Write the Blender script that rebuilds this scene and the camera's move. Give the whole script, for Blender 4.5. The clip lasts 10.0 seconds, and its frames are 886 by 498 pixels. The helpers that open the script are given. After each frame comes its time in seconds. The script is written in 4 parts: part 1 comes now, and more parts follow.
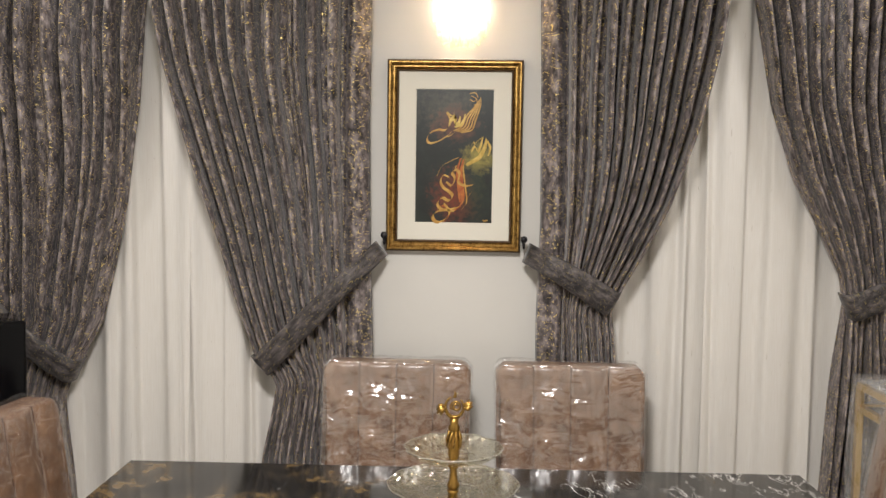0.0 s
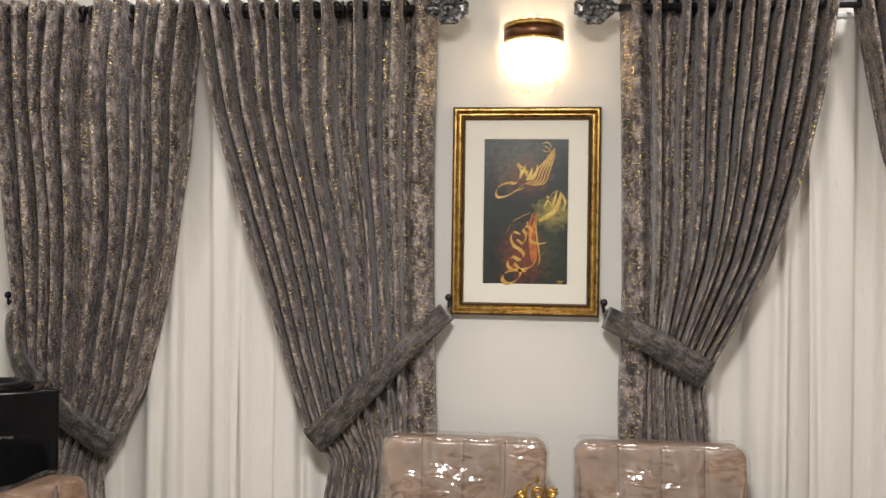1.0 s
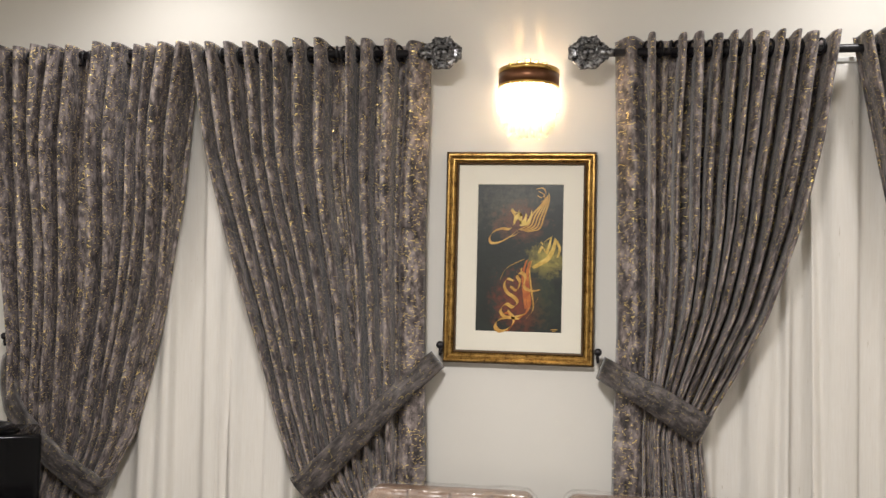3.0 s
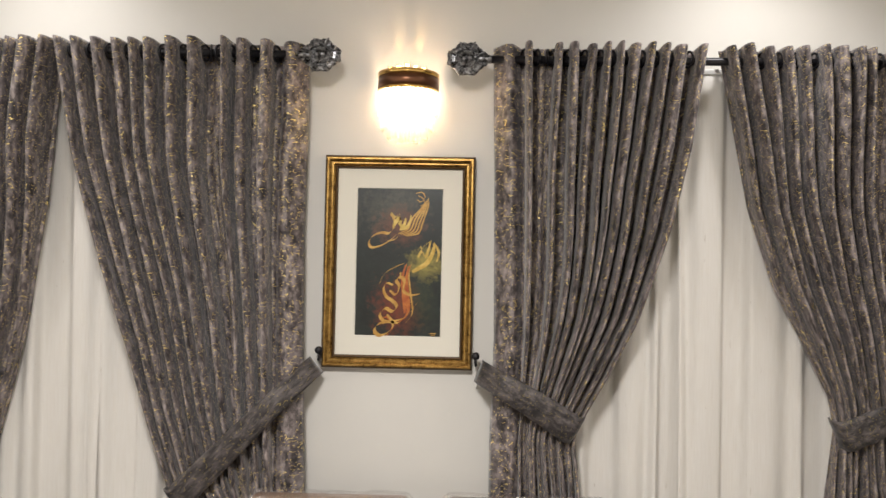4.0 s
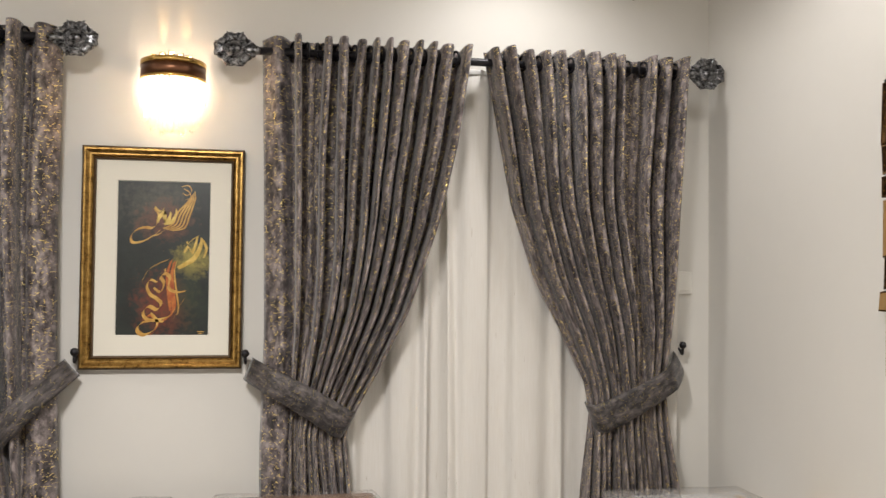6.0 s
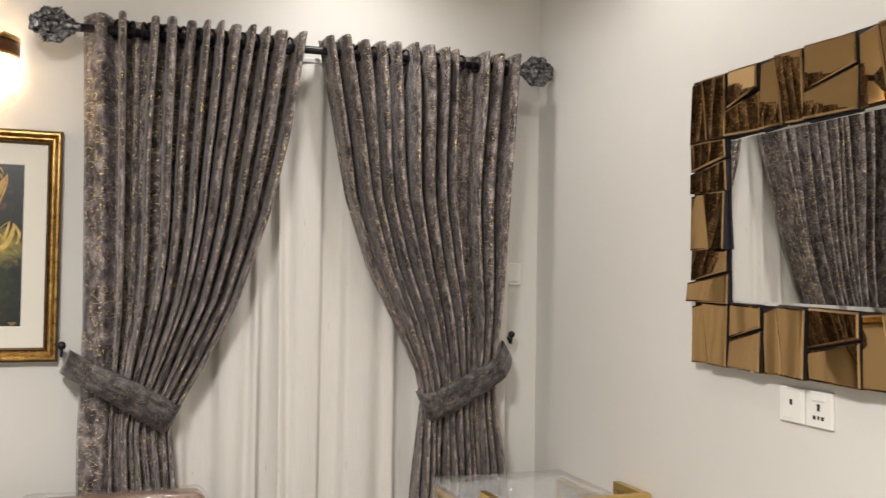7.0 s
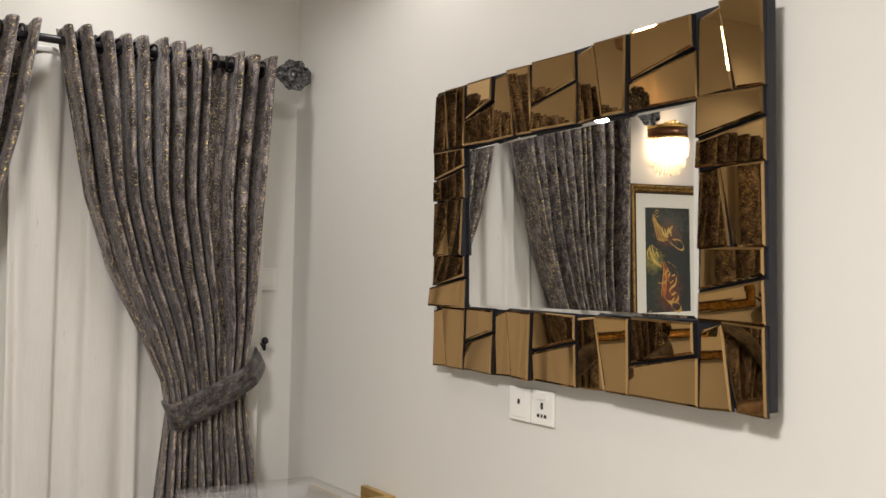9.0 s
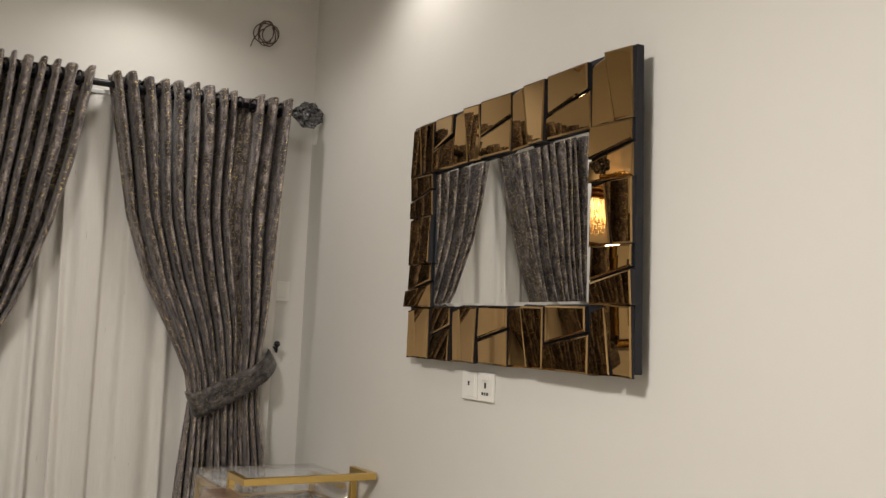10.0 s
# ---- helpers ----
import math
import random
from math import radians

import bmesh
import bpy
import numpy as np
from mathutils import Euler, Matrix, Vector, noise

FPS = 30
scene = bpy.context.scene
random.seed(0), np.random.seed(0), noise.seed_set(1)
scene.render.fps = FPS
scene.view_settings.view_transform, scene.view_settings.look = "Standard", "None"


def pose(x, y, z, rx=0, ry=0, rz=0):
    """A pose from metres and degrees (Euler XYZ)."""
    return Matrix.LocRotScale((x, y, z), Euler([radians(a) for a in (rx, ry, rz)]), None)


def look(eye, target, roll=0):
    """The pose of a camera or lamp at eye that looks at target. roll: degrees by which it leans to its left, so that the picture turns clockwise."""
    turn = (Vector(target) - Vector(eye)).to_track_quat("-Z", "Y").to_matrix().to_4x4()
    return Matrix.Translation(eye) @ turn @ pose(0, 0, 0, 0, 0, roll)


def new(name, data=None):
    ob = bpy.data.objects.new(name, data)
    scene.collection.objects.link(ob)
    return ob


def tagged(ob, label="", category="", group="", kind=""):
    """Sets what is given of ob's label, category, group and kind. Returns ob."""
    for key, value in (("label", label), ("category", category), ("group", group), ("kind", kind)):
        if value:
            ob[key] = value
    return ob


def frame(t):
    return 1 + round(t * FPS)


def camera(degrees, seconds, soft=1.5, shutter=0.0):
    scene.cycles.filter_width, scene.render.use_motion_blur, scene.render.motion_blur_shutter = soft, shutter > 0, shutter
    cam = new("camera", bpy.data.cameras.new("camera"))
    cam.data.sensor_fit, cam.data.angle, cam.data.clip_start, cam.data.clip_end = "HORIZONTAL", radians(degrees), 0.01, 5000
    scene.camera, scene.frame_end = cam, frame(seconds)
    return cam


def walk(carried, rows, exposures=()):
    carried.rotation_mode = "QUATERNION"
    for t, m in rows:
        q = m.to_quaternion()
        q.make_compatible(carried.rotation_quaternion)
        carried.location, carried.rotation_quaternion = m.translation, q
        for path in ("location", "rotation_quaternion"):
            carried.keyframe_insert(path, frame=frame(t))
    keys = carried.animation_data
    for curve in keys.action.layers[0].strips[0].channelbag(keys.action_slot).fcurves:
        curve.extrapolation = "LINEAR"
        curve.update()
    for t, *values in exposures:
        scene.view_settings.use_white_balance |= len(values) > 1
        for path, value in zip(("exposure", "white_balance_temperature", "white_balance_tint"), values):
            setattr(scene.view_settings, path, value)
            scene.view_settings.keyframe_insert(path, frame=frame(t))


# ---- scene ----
cam = camera(51.7, 10.0, soft=1.4, shutter=0.2)
PATH = [
    (0, (0.118, -3.282, 1.565), (0.025, -1.29, 1.421), 0.9),
    (0.5, (0.059, -3.111, 1.549), (-0.066, -1.116, 1.481), 0.8),
    (1, (0.056, -3.003, 1.515), (-0.16, -1.015, 1.528), 0.8),
    (1.5, (0.079, -2.945, 1.487), (-0.232, -0.971, 1.568), 1.1),
    (2, (0.075, -2.934, 1.469), (-0.269, -0.968, 1.594), 1.4),
    (3.5, (0.25, -2.943, 1.615), (0.033, -0.956, 1.673), 1.4),
    (4, (0.23, -2.935, 1.632), (0.169, -0.937, 1.682), 1.2),
    (4.5, (0.238, -2.928, 1.614), (0.312, -0.931, 1.677), 1.0),
    (5, (0.27, -2.927, 1.596), (0.437, -0.935, 1.672), 0.8),
    (6.5, (0.336, -2.94, 1.608), (0.857, -1.01, 1.663), 0.7),
    (7, (0.359, -2.947, 1.6), (1.055, -1.073, 1.652), 0.9),
    (7.5, (0.368, -2.95, 1.606), (1.231, -1.146, 1.649), 0.9),
    (8, (0.376, -2.949, 1.609), (1.377, -1.218, 1.649), 1.0),
    (8.5, (0.391, -2.928, 1.602), (1.482, -1.252, 1.653), 1.2),
    (9, (0.464, -2.987, 1.594), (1.569, -1.322, 1.671), 1.1),
    (9.5, (0.506, -3.198, 1.544), (1.563, -1.505, 1.671), 1.8),
    (10, (0.445, -3.485, 1.463), (1.439, -1.759, 1.644), 2.3),
]
walk(cam, [(t, look(eye, target, roll)) for t, eye, target, roll in PATH], exposures=[(0.0, 0.0, 6500, 10), (8.5, 0.0, 6500, 10), (9.0, -0.22, 6500, 10), (9.5, -0.22, 6550, 10), (10.0, -0.55, 6750, 9)])

# ---- world and lights ----
world = bpy.data.worlds.new("night_world")
scene.world = world
world.use_nodes = True
world.node_tree.nodes["Background"].inputs[0].default_value = (0.02, 0.025, 0.04, 1)
world.node_tree.nodes["Background"].inputs[1].default_value = 0.3

RW, LW, FW, CEIL = 1.812, -1.908, -5.2, 2.835   # right, left and front wall, ceiling height


def lamp(name, kind, place, power, colour, size=0.1, target=None):
    data = bpy.data.lights.new(name, kind)
    data.energy, data.color = power, colour
    if kind == "AREA":
        data.shape, data.size = "DISK", size
    else:
        data.shadow_soft_size = size
    ob = new(name, data)
    ob.matrix_world = look(place, target or (place[0], place[1] + 0.001, 0))
    return ob


WARM, WHITE = (1.0, 0.68, 0.46), (1.0, 0.965, 0.94)
SPOTS = [(-1.15, -0.40, 21.0), (1.10, -0.40, 22.0), (-1.60, -0.95, 18.0), (1.56, -1.00, 18.0), (-1.25, -3.6, 30.0), (1.2, -3.6, 5.0)]     # x, y, watts; the last two are unseen fill added behind the camera
for sx, sy, watts in SPOTS:
    down = lamp("downlight_lamp", "SPOT", (sx, sy, CEIL - 0.02), watts, WHITE, 0.045)
    down.data.spot_size, down.data.spot_blend = radians(144), 0.7
# broad frontal fill for the whole room, an added source that is never in view
lamp("centre_fill_lamp", "AREA", (-0.10, -2.6, CEIL - 0.06), 104.0, WHITE, 0.5)
for sx in (-0.035, 0.073):
    lamp("sconce_lamp", "POINT", (sx, -0.088, 2.165), 0.75, WARM, 0.010)
for sx in (-0.012, 0.050):      # light that leaves the wall lamp upwards between its bulbs
    up = lamp("sconce_up_lamp", "SPOT", (sx, -0.030, 2.272), 1.2, (1.0, 0.60, 0.22), 0.006, (sx + (sx - 0.017) * 0.25, 0.03, 2.50))
    up.data.spot_size, up.data.spot_blend = radians(20), 0.8


# ---- materials ----
def material(name, rough=0.5, metal=0.0, colour=(0.8, 0.8, 0.8)):
    m = bpy.data.materials.new(name)
    m.use_nodes = True
    b = m.node_tree.nodes["Principled BSDF"]
    b.inputs["Roughness"].default_value, b.inputs["Metallic"].default_value = rough, metal
    b.inputs["Base Color"].default_value = (*colour, 1)
    return m, m.node_tree, b


def node(t, kind, **values):
    n = t.nodes.new(kind)
    for key, value in values.items():
        if key in n.inputs:
            n.inputs[key].default_value = value
    return n


def noise_of(t, vec, scale, detail=4.0, rough=0.55, stretch=None, distort=0.0):
    if stretch:
        mp = node(t, "ShaderNodeMapping", Scale=stretch)
        t.links.new(vec, mp.inputs[0])
        vec = mp.outputs[0]
    n = node(t, "ShaderNodeTexNoise", Scale=scale, Detail=detail, Roughness=rough, Distortion=distort)
    t.links.new(vec, n.inputs["Vector"])
    return n.outputs[0]


def ramp(t, fac, stops):
    r = t.nodes.new("ShaderNodeValToRGB")
    e = r.color_ramp.elements
    while len(e) < len(stops):
        e.new(0.5)
    for el, (p, c) in zip(e, stops):
        el.position, el.color = p, (*c, 1) if len(c) == 3 else c
    t.links.new(fac, r.inputs[0])
    return r.outputs[0]


def mixed(t, fac, a, b):
    m = t.nodes.new("ShaderNodeMix")
    m.data_type = "RGBA"
    for value, slot in ((fac, m.inputs[0]), (a, m.inputs[6]), (b, m.inputs[7])):
        if hasattr(value, "links"):
            t.links.new(value, slot)
        else:
            slot.default_value = value if isinstance(value, float) else (*value, 1)
    return m.outputs[2]


def maths(t, op, a, b=0.0, clamp=False):
    m = t.nodes.new("ShaderNodeMath")
    m.operation, m.use_clamp = op, clamp
    for value, slot in ((a, m.inputs[0]), (b, m.inputs[1])):
        if hasattr(value, "links"):
            t.links.new(value, slot)
        else:
            slot.default_value = value
    return m.outputs[0]


def bump(t, b, height, strength, distance=0.01):
    n = node(t, "ShaderNodeBump", Strength=strength, Distance=distance)
    t.links.new(height, n.inputs["Height"])
    t.links.new(n.outputs[0], b.inputs["Normal"])


def coords(t, kind="Object"):
    return t.nodes.new("ShaderNodeTexCoord").outputs[kind]


def plain(name, colour, rough=0.5, metal=0.0, vary=0.12, scale=30.0, relief=0.1, **extra):
    """A surface of one colour with fine mottling and relief."""
    m, t, b = material(name, rough, metal, colour)
    v = coords(t)
    n = noise_of(t, v, scale, 5)
    big = noise_of(t, v, scale / 9, 3)
    lo, hi = [tuple(min(1, c * k) for c in colour) for k in (1 - vary, 1 + vary)]
    t.links.new(mixed(t, maths(t, "MULTIPLY", maths(t, "ADD", n, big), 0.5), lo, hi), b.inputs["Base Color"])
    if relief:
        bump(t, b, n, relief, 0.004)
    for key, value in extra.items():
        b.inputs[key.replace("_", " ")].default_value = value
    return m


WALL = plain("cream_wall_paint", (0.665, 0.645, 0.602), 0.55, 0, 0.035, 14, 0.06)
CEILING = plain("ceiling_paint", (0.74, 0.72, 0.68), 0.7, 0, 0.03, 10, 0.04)
BLACK = plain("black_gloss_plastic", (0.003, 0.003, 0.0035), 0.10, 0, 0.1, 40, 0.0, Specular_IOR_Level=0.12)
BLACK_MATT = plain("black_painted_metal", (0.012, 0.011, 0.014), 0.4, 0.3, 0.2, 60, 0.1)
PLASTIC_WHITE = plain("white_switch_plastic", (0.78, 0.76, 0.71), 0.3, 0, 0.02, 30, 0.0)
DARK_SLOT = plain("dark_socket_hole", (0.02, 0.02, 0.02), 0.6, 0, 0.1, 30, 0.0)
OLD_GOLD = plain("antique_gold_casting", (0.34, 0.205, 0.055), 0.30, 1, 0.35, 70, 0.25)
CLEAR_SHELF, _t, _b = material("clear_shelf_glass", 0.05, 0, (0.75, 0.77, 0.77))
_b.inputs["Alpha"].default_value = 0.18
MAT_BOARD = plain("cream_mount_board", (0.74, 0.71, 0.62), 0.8, 0, 0.03, 120, 0.05)
BRASS = plain("polished_brass", (0.72, 0.46, 0.14), 0.2, 1, 0.18, 45, 0.12)
CART_GOLD = plain("brushed_gold_metal", (0.68, 0.47, 0.16), 0.32, 1, 0.12, 60, 0.08)
BRONZE_BAND = plain("dark_bronze_band", (0.20, 0.095, 0.055), 0.33, 1, 0.15, 60, 0.05)
BACKING = plain("navy_black_backing_board", (0.006, 0.006, 0.010), 0.6, 0, 0.2, 50, 0.05)
BRONZE_MIRROR, _t, _b = material("bronze_tinted_mirror", 0.015, 1, (0.41, 0.262, 0.115))
SILVER_MIRROR, _t, _b = material("silver_mirror", 0.01, 1, (0.86, 0.87, 0.86))
WIRE = plain("brown_insulated_wire", (0.09, 0.045, 0.035), 0.45, 0, 0.2, 80, 0.0)
PINK_WIRE = plain("pinkish_plastic_cap", (0.55, 0.40, 0.33), 0.5, 0, 0.1, 80, 0.0)
WOOD = plain("dark_stained_wood", (0.05, 0.028, 0.018), 0.4, 0, 0.3, 20, 0.15)
SMOKED, _t, _b = material("smoked_glass", 0.04, 0, (0.03, 0.032, 0.036))
_b.inputs["Alpha"].default_value = 0.86
TILE = plain("beige_floor_tile", (0.55, 0.50, 0.43), 0.15, 0, 0.12, 6, 0.02)
GLASS, _t, _b = material("cut_glass", 0.05)
_v = node(_t, "ShaderNodeTexVoronoi", Scale=70.0)
_t.links.new(coords(_t), _v.inputs["Vector"])
_bp = node(_t, "ShaderNodeBump", Strength=0.8, Distance=0.008)
_t.links.new(_v.outputs["Distance"], _bp.inputs["Height"])
_gl = node(_t, "ShaderNodeBsdfGlossy", Roughness=0.09, Color=(1.0, 0.97, 0.88, 1))
_t.links.new(_bp.outputs[0], _gl.inputs["Normal"])
_tr = node(_t, "ShaderNodeBsdfTransparent", Color=(0.97, 0.97, 0.93, 1))
_mx = node(_t, "ShaderNodeMixShader", Fac=0.28)
_t.links.new(_tr.outputs[0], _mx.inputs[1])
_t.links.new(_gl.outputs[0], _mx.inputs[2])
_t.links.new(_mx.outputs[0], _t.nodes["Material Output"].inputs[0])
NIGHT_GLASS, _t, _b = material("dark_window_glass", 0.03, 0, (0.02, 0.025, 0.03))
_b.inputs["Alpha"].default_value = 0.5
WINDOW_WHITE = plain("white_window_aluminium", (0.72, 0.72, 0.70), 0.4, 0, 0.03, 40, 0.0)


def fabric_material(name, dark=1.0, gold=1.0):
    """Grey-brown mottled jacquard with scattered gold threads, laid out on the cloth's own metres."""
    m, t, b = material(name, 0.62)
    uv = coords(t, "UV")
    blotch = noise_of(t, uv, 16, 6, 0.72, (1.5, 0.55, 1))
    streak = noise_of(t, uv, 62, 4, 0.68, (1.0, 0.42, 1))
    cloud = maths(t, "ADD", maths(t, "MULTIPLY", blotch, 0.42), maths(t, "MULTIPLY", streak, 0.58))
    base = ramp(t, cloud, [(0.41, tuple(c * dark for c in (0.019, 0.0148, 0.0152))), (0.49, tuple(c * dark for c in (0.108, 0.088, 0.085))),
                           (0.63, tuple(c * dark for c in (0.385, 0.328, 0.312)))])
    # short curling gold threads: bent cell borders, kept only in short lengths
    bend = node(t, "ShaderNodeTexNoise", Scale=38.0, Detail=2.0)
    t.links.new(uv, bend.inputs["Vector"])
    off = node(t, "ShaderNodeVectorMath")
    off.operation = "MULTIPLY_ADD"
    t.links.new(bend.outputs["Color"], off.inputs[0])
    off.inputs[1].default_value = (0.016, 0.016, 0.0)
    t.links.new(uv, off.inputs[2])
    thread = None
    for scale, wide, cut, shift in ((52.0, 0.044, 0.615, 0.0), (64.0, 0.046, 0.615, 0.37), (45.0, 0.040, 0.62, 0.71)):
        mp = node(t, "ShaderNodeMapping", Location=(shift, shift * 2, 0), Scale=(0.85, 1.25, 1))
        t.links.new(off.outputs[0], mp.inputs[0])
        cell = node(t, "ShaderNodeTexVoronoi", Scale=scale)
        cell.feature, cell.voronoi_dimensions = "DISTANCE_TO_EDGE", "2D"
        t.links.new(mp.outputs[0], cell.inputs["Vector"])
        line = maths(t, "LESS_THAN", cell.outputs["Distance"], wide)
        keep = maths(t, "GREATER_THAN", noise_of(t, mp.outputs[0], scale * 1.7, 1, 0.5), cut)
        line = maths(t, "MULTIPLY", line, keep)
        thread = line if thread is None else maths(t, "MAXIMUM", thread, line)
    zone = maths(t, "GREATER_THAN", noise_of(t, uv, 11, 3, 0.6), 0.40)
    thread = maths(t, "MULTIPLY", maths(t, "MULTIPLY", thread, zone), gold)
    t.links.new(mixed(t, thread, base, tuple(c * dark for c in (0.95, 0.74, 0.26))), b.inputs["Base Color"])
    t.links.new(maths(t, "MULTIPLY", thread, 0.75), b.inputs["Metallic"])
    t.links.new(maths(t, "SUBTRACT", 0.62, maths(t, "MULTIPLY", thread, 0.27)), b.inputs["Roughness"])
    b.inputs["Sheen Weight"].default_value = 0.25
    b.inputs["Sheen Roughness"].default_value = 0.4
    weave = noise_of(t, uv, 700, 2, 0.5, (1, 0.6, 1))
    bump(t, b, maths(t, "ADD", maths(t, "MULTIPLY", cloud, 1.0), maths(t, "ADD", maths(t, "MULTIPLY", weave, 0.25), maths(t, "MULTIPLY", thread, 0.35))), 0.35, 0.003)
    return m


CURTAIN = fabric_material("grey_brown_gold_thread_jacquard")
TIE_FABRIC = fabric_material("dark_jacquard_tieback", 0.36, 0.6)


def sheer_material():
    m, t, b = material("ivory_slub_voile", 0.8)
    uv = coords(t, "UV")
    slub = noise_of(t, uv, 30, 2, 0.5, (6.0, 0.35, 1))
    marks = maths(t, "GREATER_THAN", noise_of(t, uv, 60, 2, 0.5, (2.6, 0.25, 1)), 0.74)
    col = ramp(t, slub, [(0.3, (0.86, 0.825, 0.77)), (0.7, (0.93, 0.905, 0.865))])
    t.links.new(mixed(t, marks, col, (0.58, 0.53, 0.45)), b.inputs["Base Color"])
    b.inputs["Sheen Weight"].default_value = 0.1
    bump(t, b, maths(t, "ADD", slub, noise_of(t, uv, 500, 2)), 0.12, 0.002)
    tl = node(t, "ShaderNodeBsdfTranslucent", Color=(0.82, 0.79, 0.73, 1))
    mx = node(t, "ShaderNodeMixShader", Fac=0.3)
    t.links.new(b.outputs[0], mx.inputs[1])
    t.links.new(tl.outputs[0], mx.inputs[2])
    t.links.new(mx.outputs[0], t.nodes["Material Output"].inputs[0])
    return m


SHEER = sheer_material()


def gilt_material():
    m, t, b = material("antique_gilt_frame", 0.33, 1)
    v = coords(t)
    worn = noise_of(t, v, 34, 6, 0.7)
    spots = noise_of(t, v, 120, 3, 0.6)
    col = ramp(t, maths(t, "ADD", maths(t, "MULTIPLY", worn, 0.7), maths(t, "MULTIPLY", spots, 0.3)),
               [(0.36, (0.10, 0.055, 0.018)), (0.47, (0.34, 0.20, 0.06)), (0.64, (0.58, 0.37, 0.12))])
    t.links.new(col, b.inputs["Base Color"])
    bump(t, b, worn, 0.25, 0.003)
    return m


GILT = gilt_material()
GILT_DARK = plain("dark_bronze_frame_edge", (0.085, 0.05, 0.022), 0.35, 0.6, 0.4, 60, 0.15)


def marble_material():
    m, t, b = material("black_gold_marble", 0.09)
    b.inputs["Specular IOR Level"].default_value = 0.35
    v = coords(t)
    warp = noise_of(t, v, 2.2, 5, 0.6)
    base = ramp(t, noise_of(t, v, 5, 6, 0.65), [(0.35, (0.006, 0.006, 0.006)), (0.7, (0.030, 0.027, 0.024))])
    # white veins and ochre patches on one skewed direction
    sep = node(t, "ShaderNodeSeparateXYZ")
    t.links.new(v, sep.inputs[0])
    side = maths(t, "ADD", maths(t, "MULTIPLY", sep.outputs[0], 0.55), 0.5, True)      # the ochre end and the white-veined end of the slab
    vein = noise_of(t, v, 6.5, 6, 0.62, (2.0, 0.9, 1), 1.0)
    line = ramp(t, maths(t, "ABSOLUTE", maths(t, "SUBTRACT", vein, 0.5)), [(0.0, (1, 1, 1)), (0.006, (0.7, 0.7, 0.7)), (0.011, (0, 0, 0))])
    keep = ramp(t, maths(t, "ADD", maths(t, "MULTIPLY", noise_of(t, v, 6, 3), 0.8), maths(t, "MULTIPLY", side, 0.36)), [(0.62, (0, 0, 0)), (0.69, (1, 1, 1))])
    ochre = ramp(t, maths(t, "SUBTRACT", noise_of(t, v, 17, 6, 0.75), maths(t, "MULTIPLY", side, 0.16)), [(0.46, (0, 0, 0)), (0.56, (1, 1, 1))])
    area = ramp(t, noise_of(t, v, 5, 2), [(0.46, (0, 0, 0)), (0.56, (1, 1, 1))])
    c = mixed(t, maths(t, "MULTIPLY", maths(t, "MULTIPLY", ochre, area), 0.6), base, (0.20, 0.130, 0.055))
    c = mixed(t, maths(t, "MULTIPLY", line, keep), c, (0.66, 0.64, 0.60))
    t.links.new(c, b.inputs["Base Color"])
    return m


MARBLE = marble_material()


def suede_material():
    m, t, b = material("tan_velvet_leather", 0.42)
    v = coords(t)
    cloud = noise_of(t, v, 11, 6, 0.6)
    rub = noise_of(t, v, 45, 5, 0.65)
    t.links.new(ramp(t, maths(t, "ADD", maths(t, "MULTIPLY", cloud, 0.65), maths(t, "MULTIPLY", rub, 0.35)),
                     [(0.36, (0.088, 0.044, 0.022)), (0.5, (0.168, 0.090, 0.049)), (0.64, (0.255, 0.148, 0.086))]), b.inputs["Base Color"])
    bump(t, b, rub, 0.12, 0.002)
    # the film that clings to the cover: a creased clear coat
    crease = noise_of(t, v, 13, 1.5, 0.4, (0.7, 1.0, 1.7), 0.8)
    cb = node(t, "ShaderNodeBump", Strength=0.6, Distance=0.012)
    t.links.new(maths(t, "ABSOLUTE", maths(t, "SUBTRACT", crease, 0.5)), cb.inputs["Height"])
    t.links.new(cb.outputs[0], b.inputs["Coat Normal"])
    b.inputs["Coat Weight"].default_value, b.inputs["Coat Roughness"].default_value, b.inputs["Coat IOR"].default_value = 0.7, 0.24, 1.5
    return m


SUEDE = suede_material()
PINK_SUEDE = SUEDE
SEAM = plain("dark_brown_seam_thread", (0.045, 0.022, 0.013), 0.7, 0, 0.2, 90, 0.0)


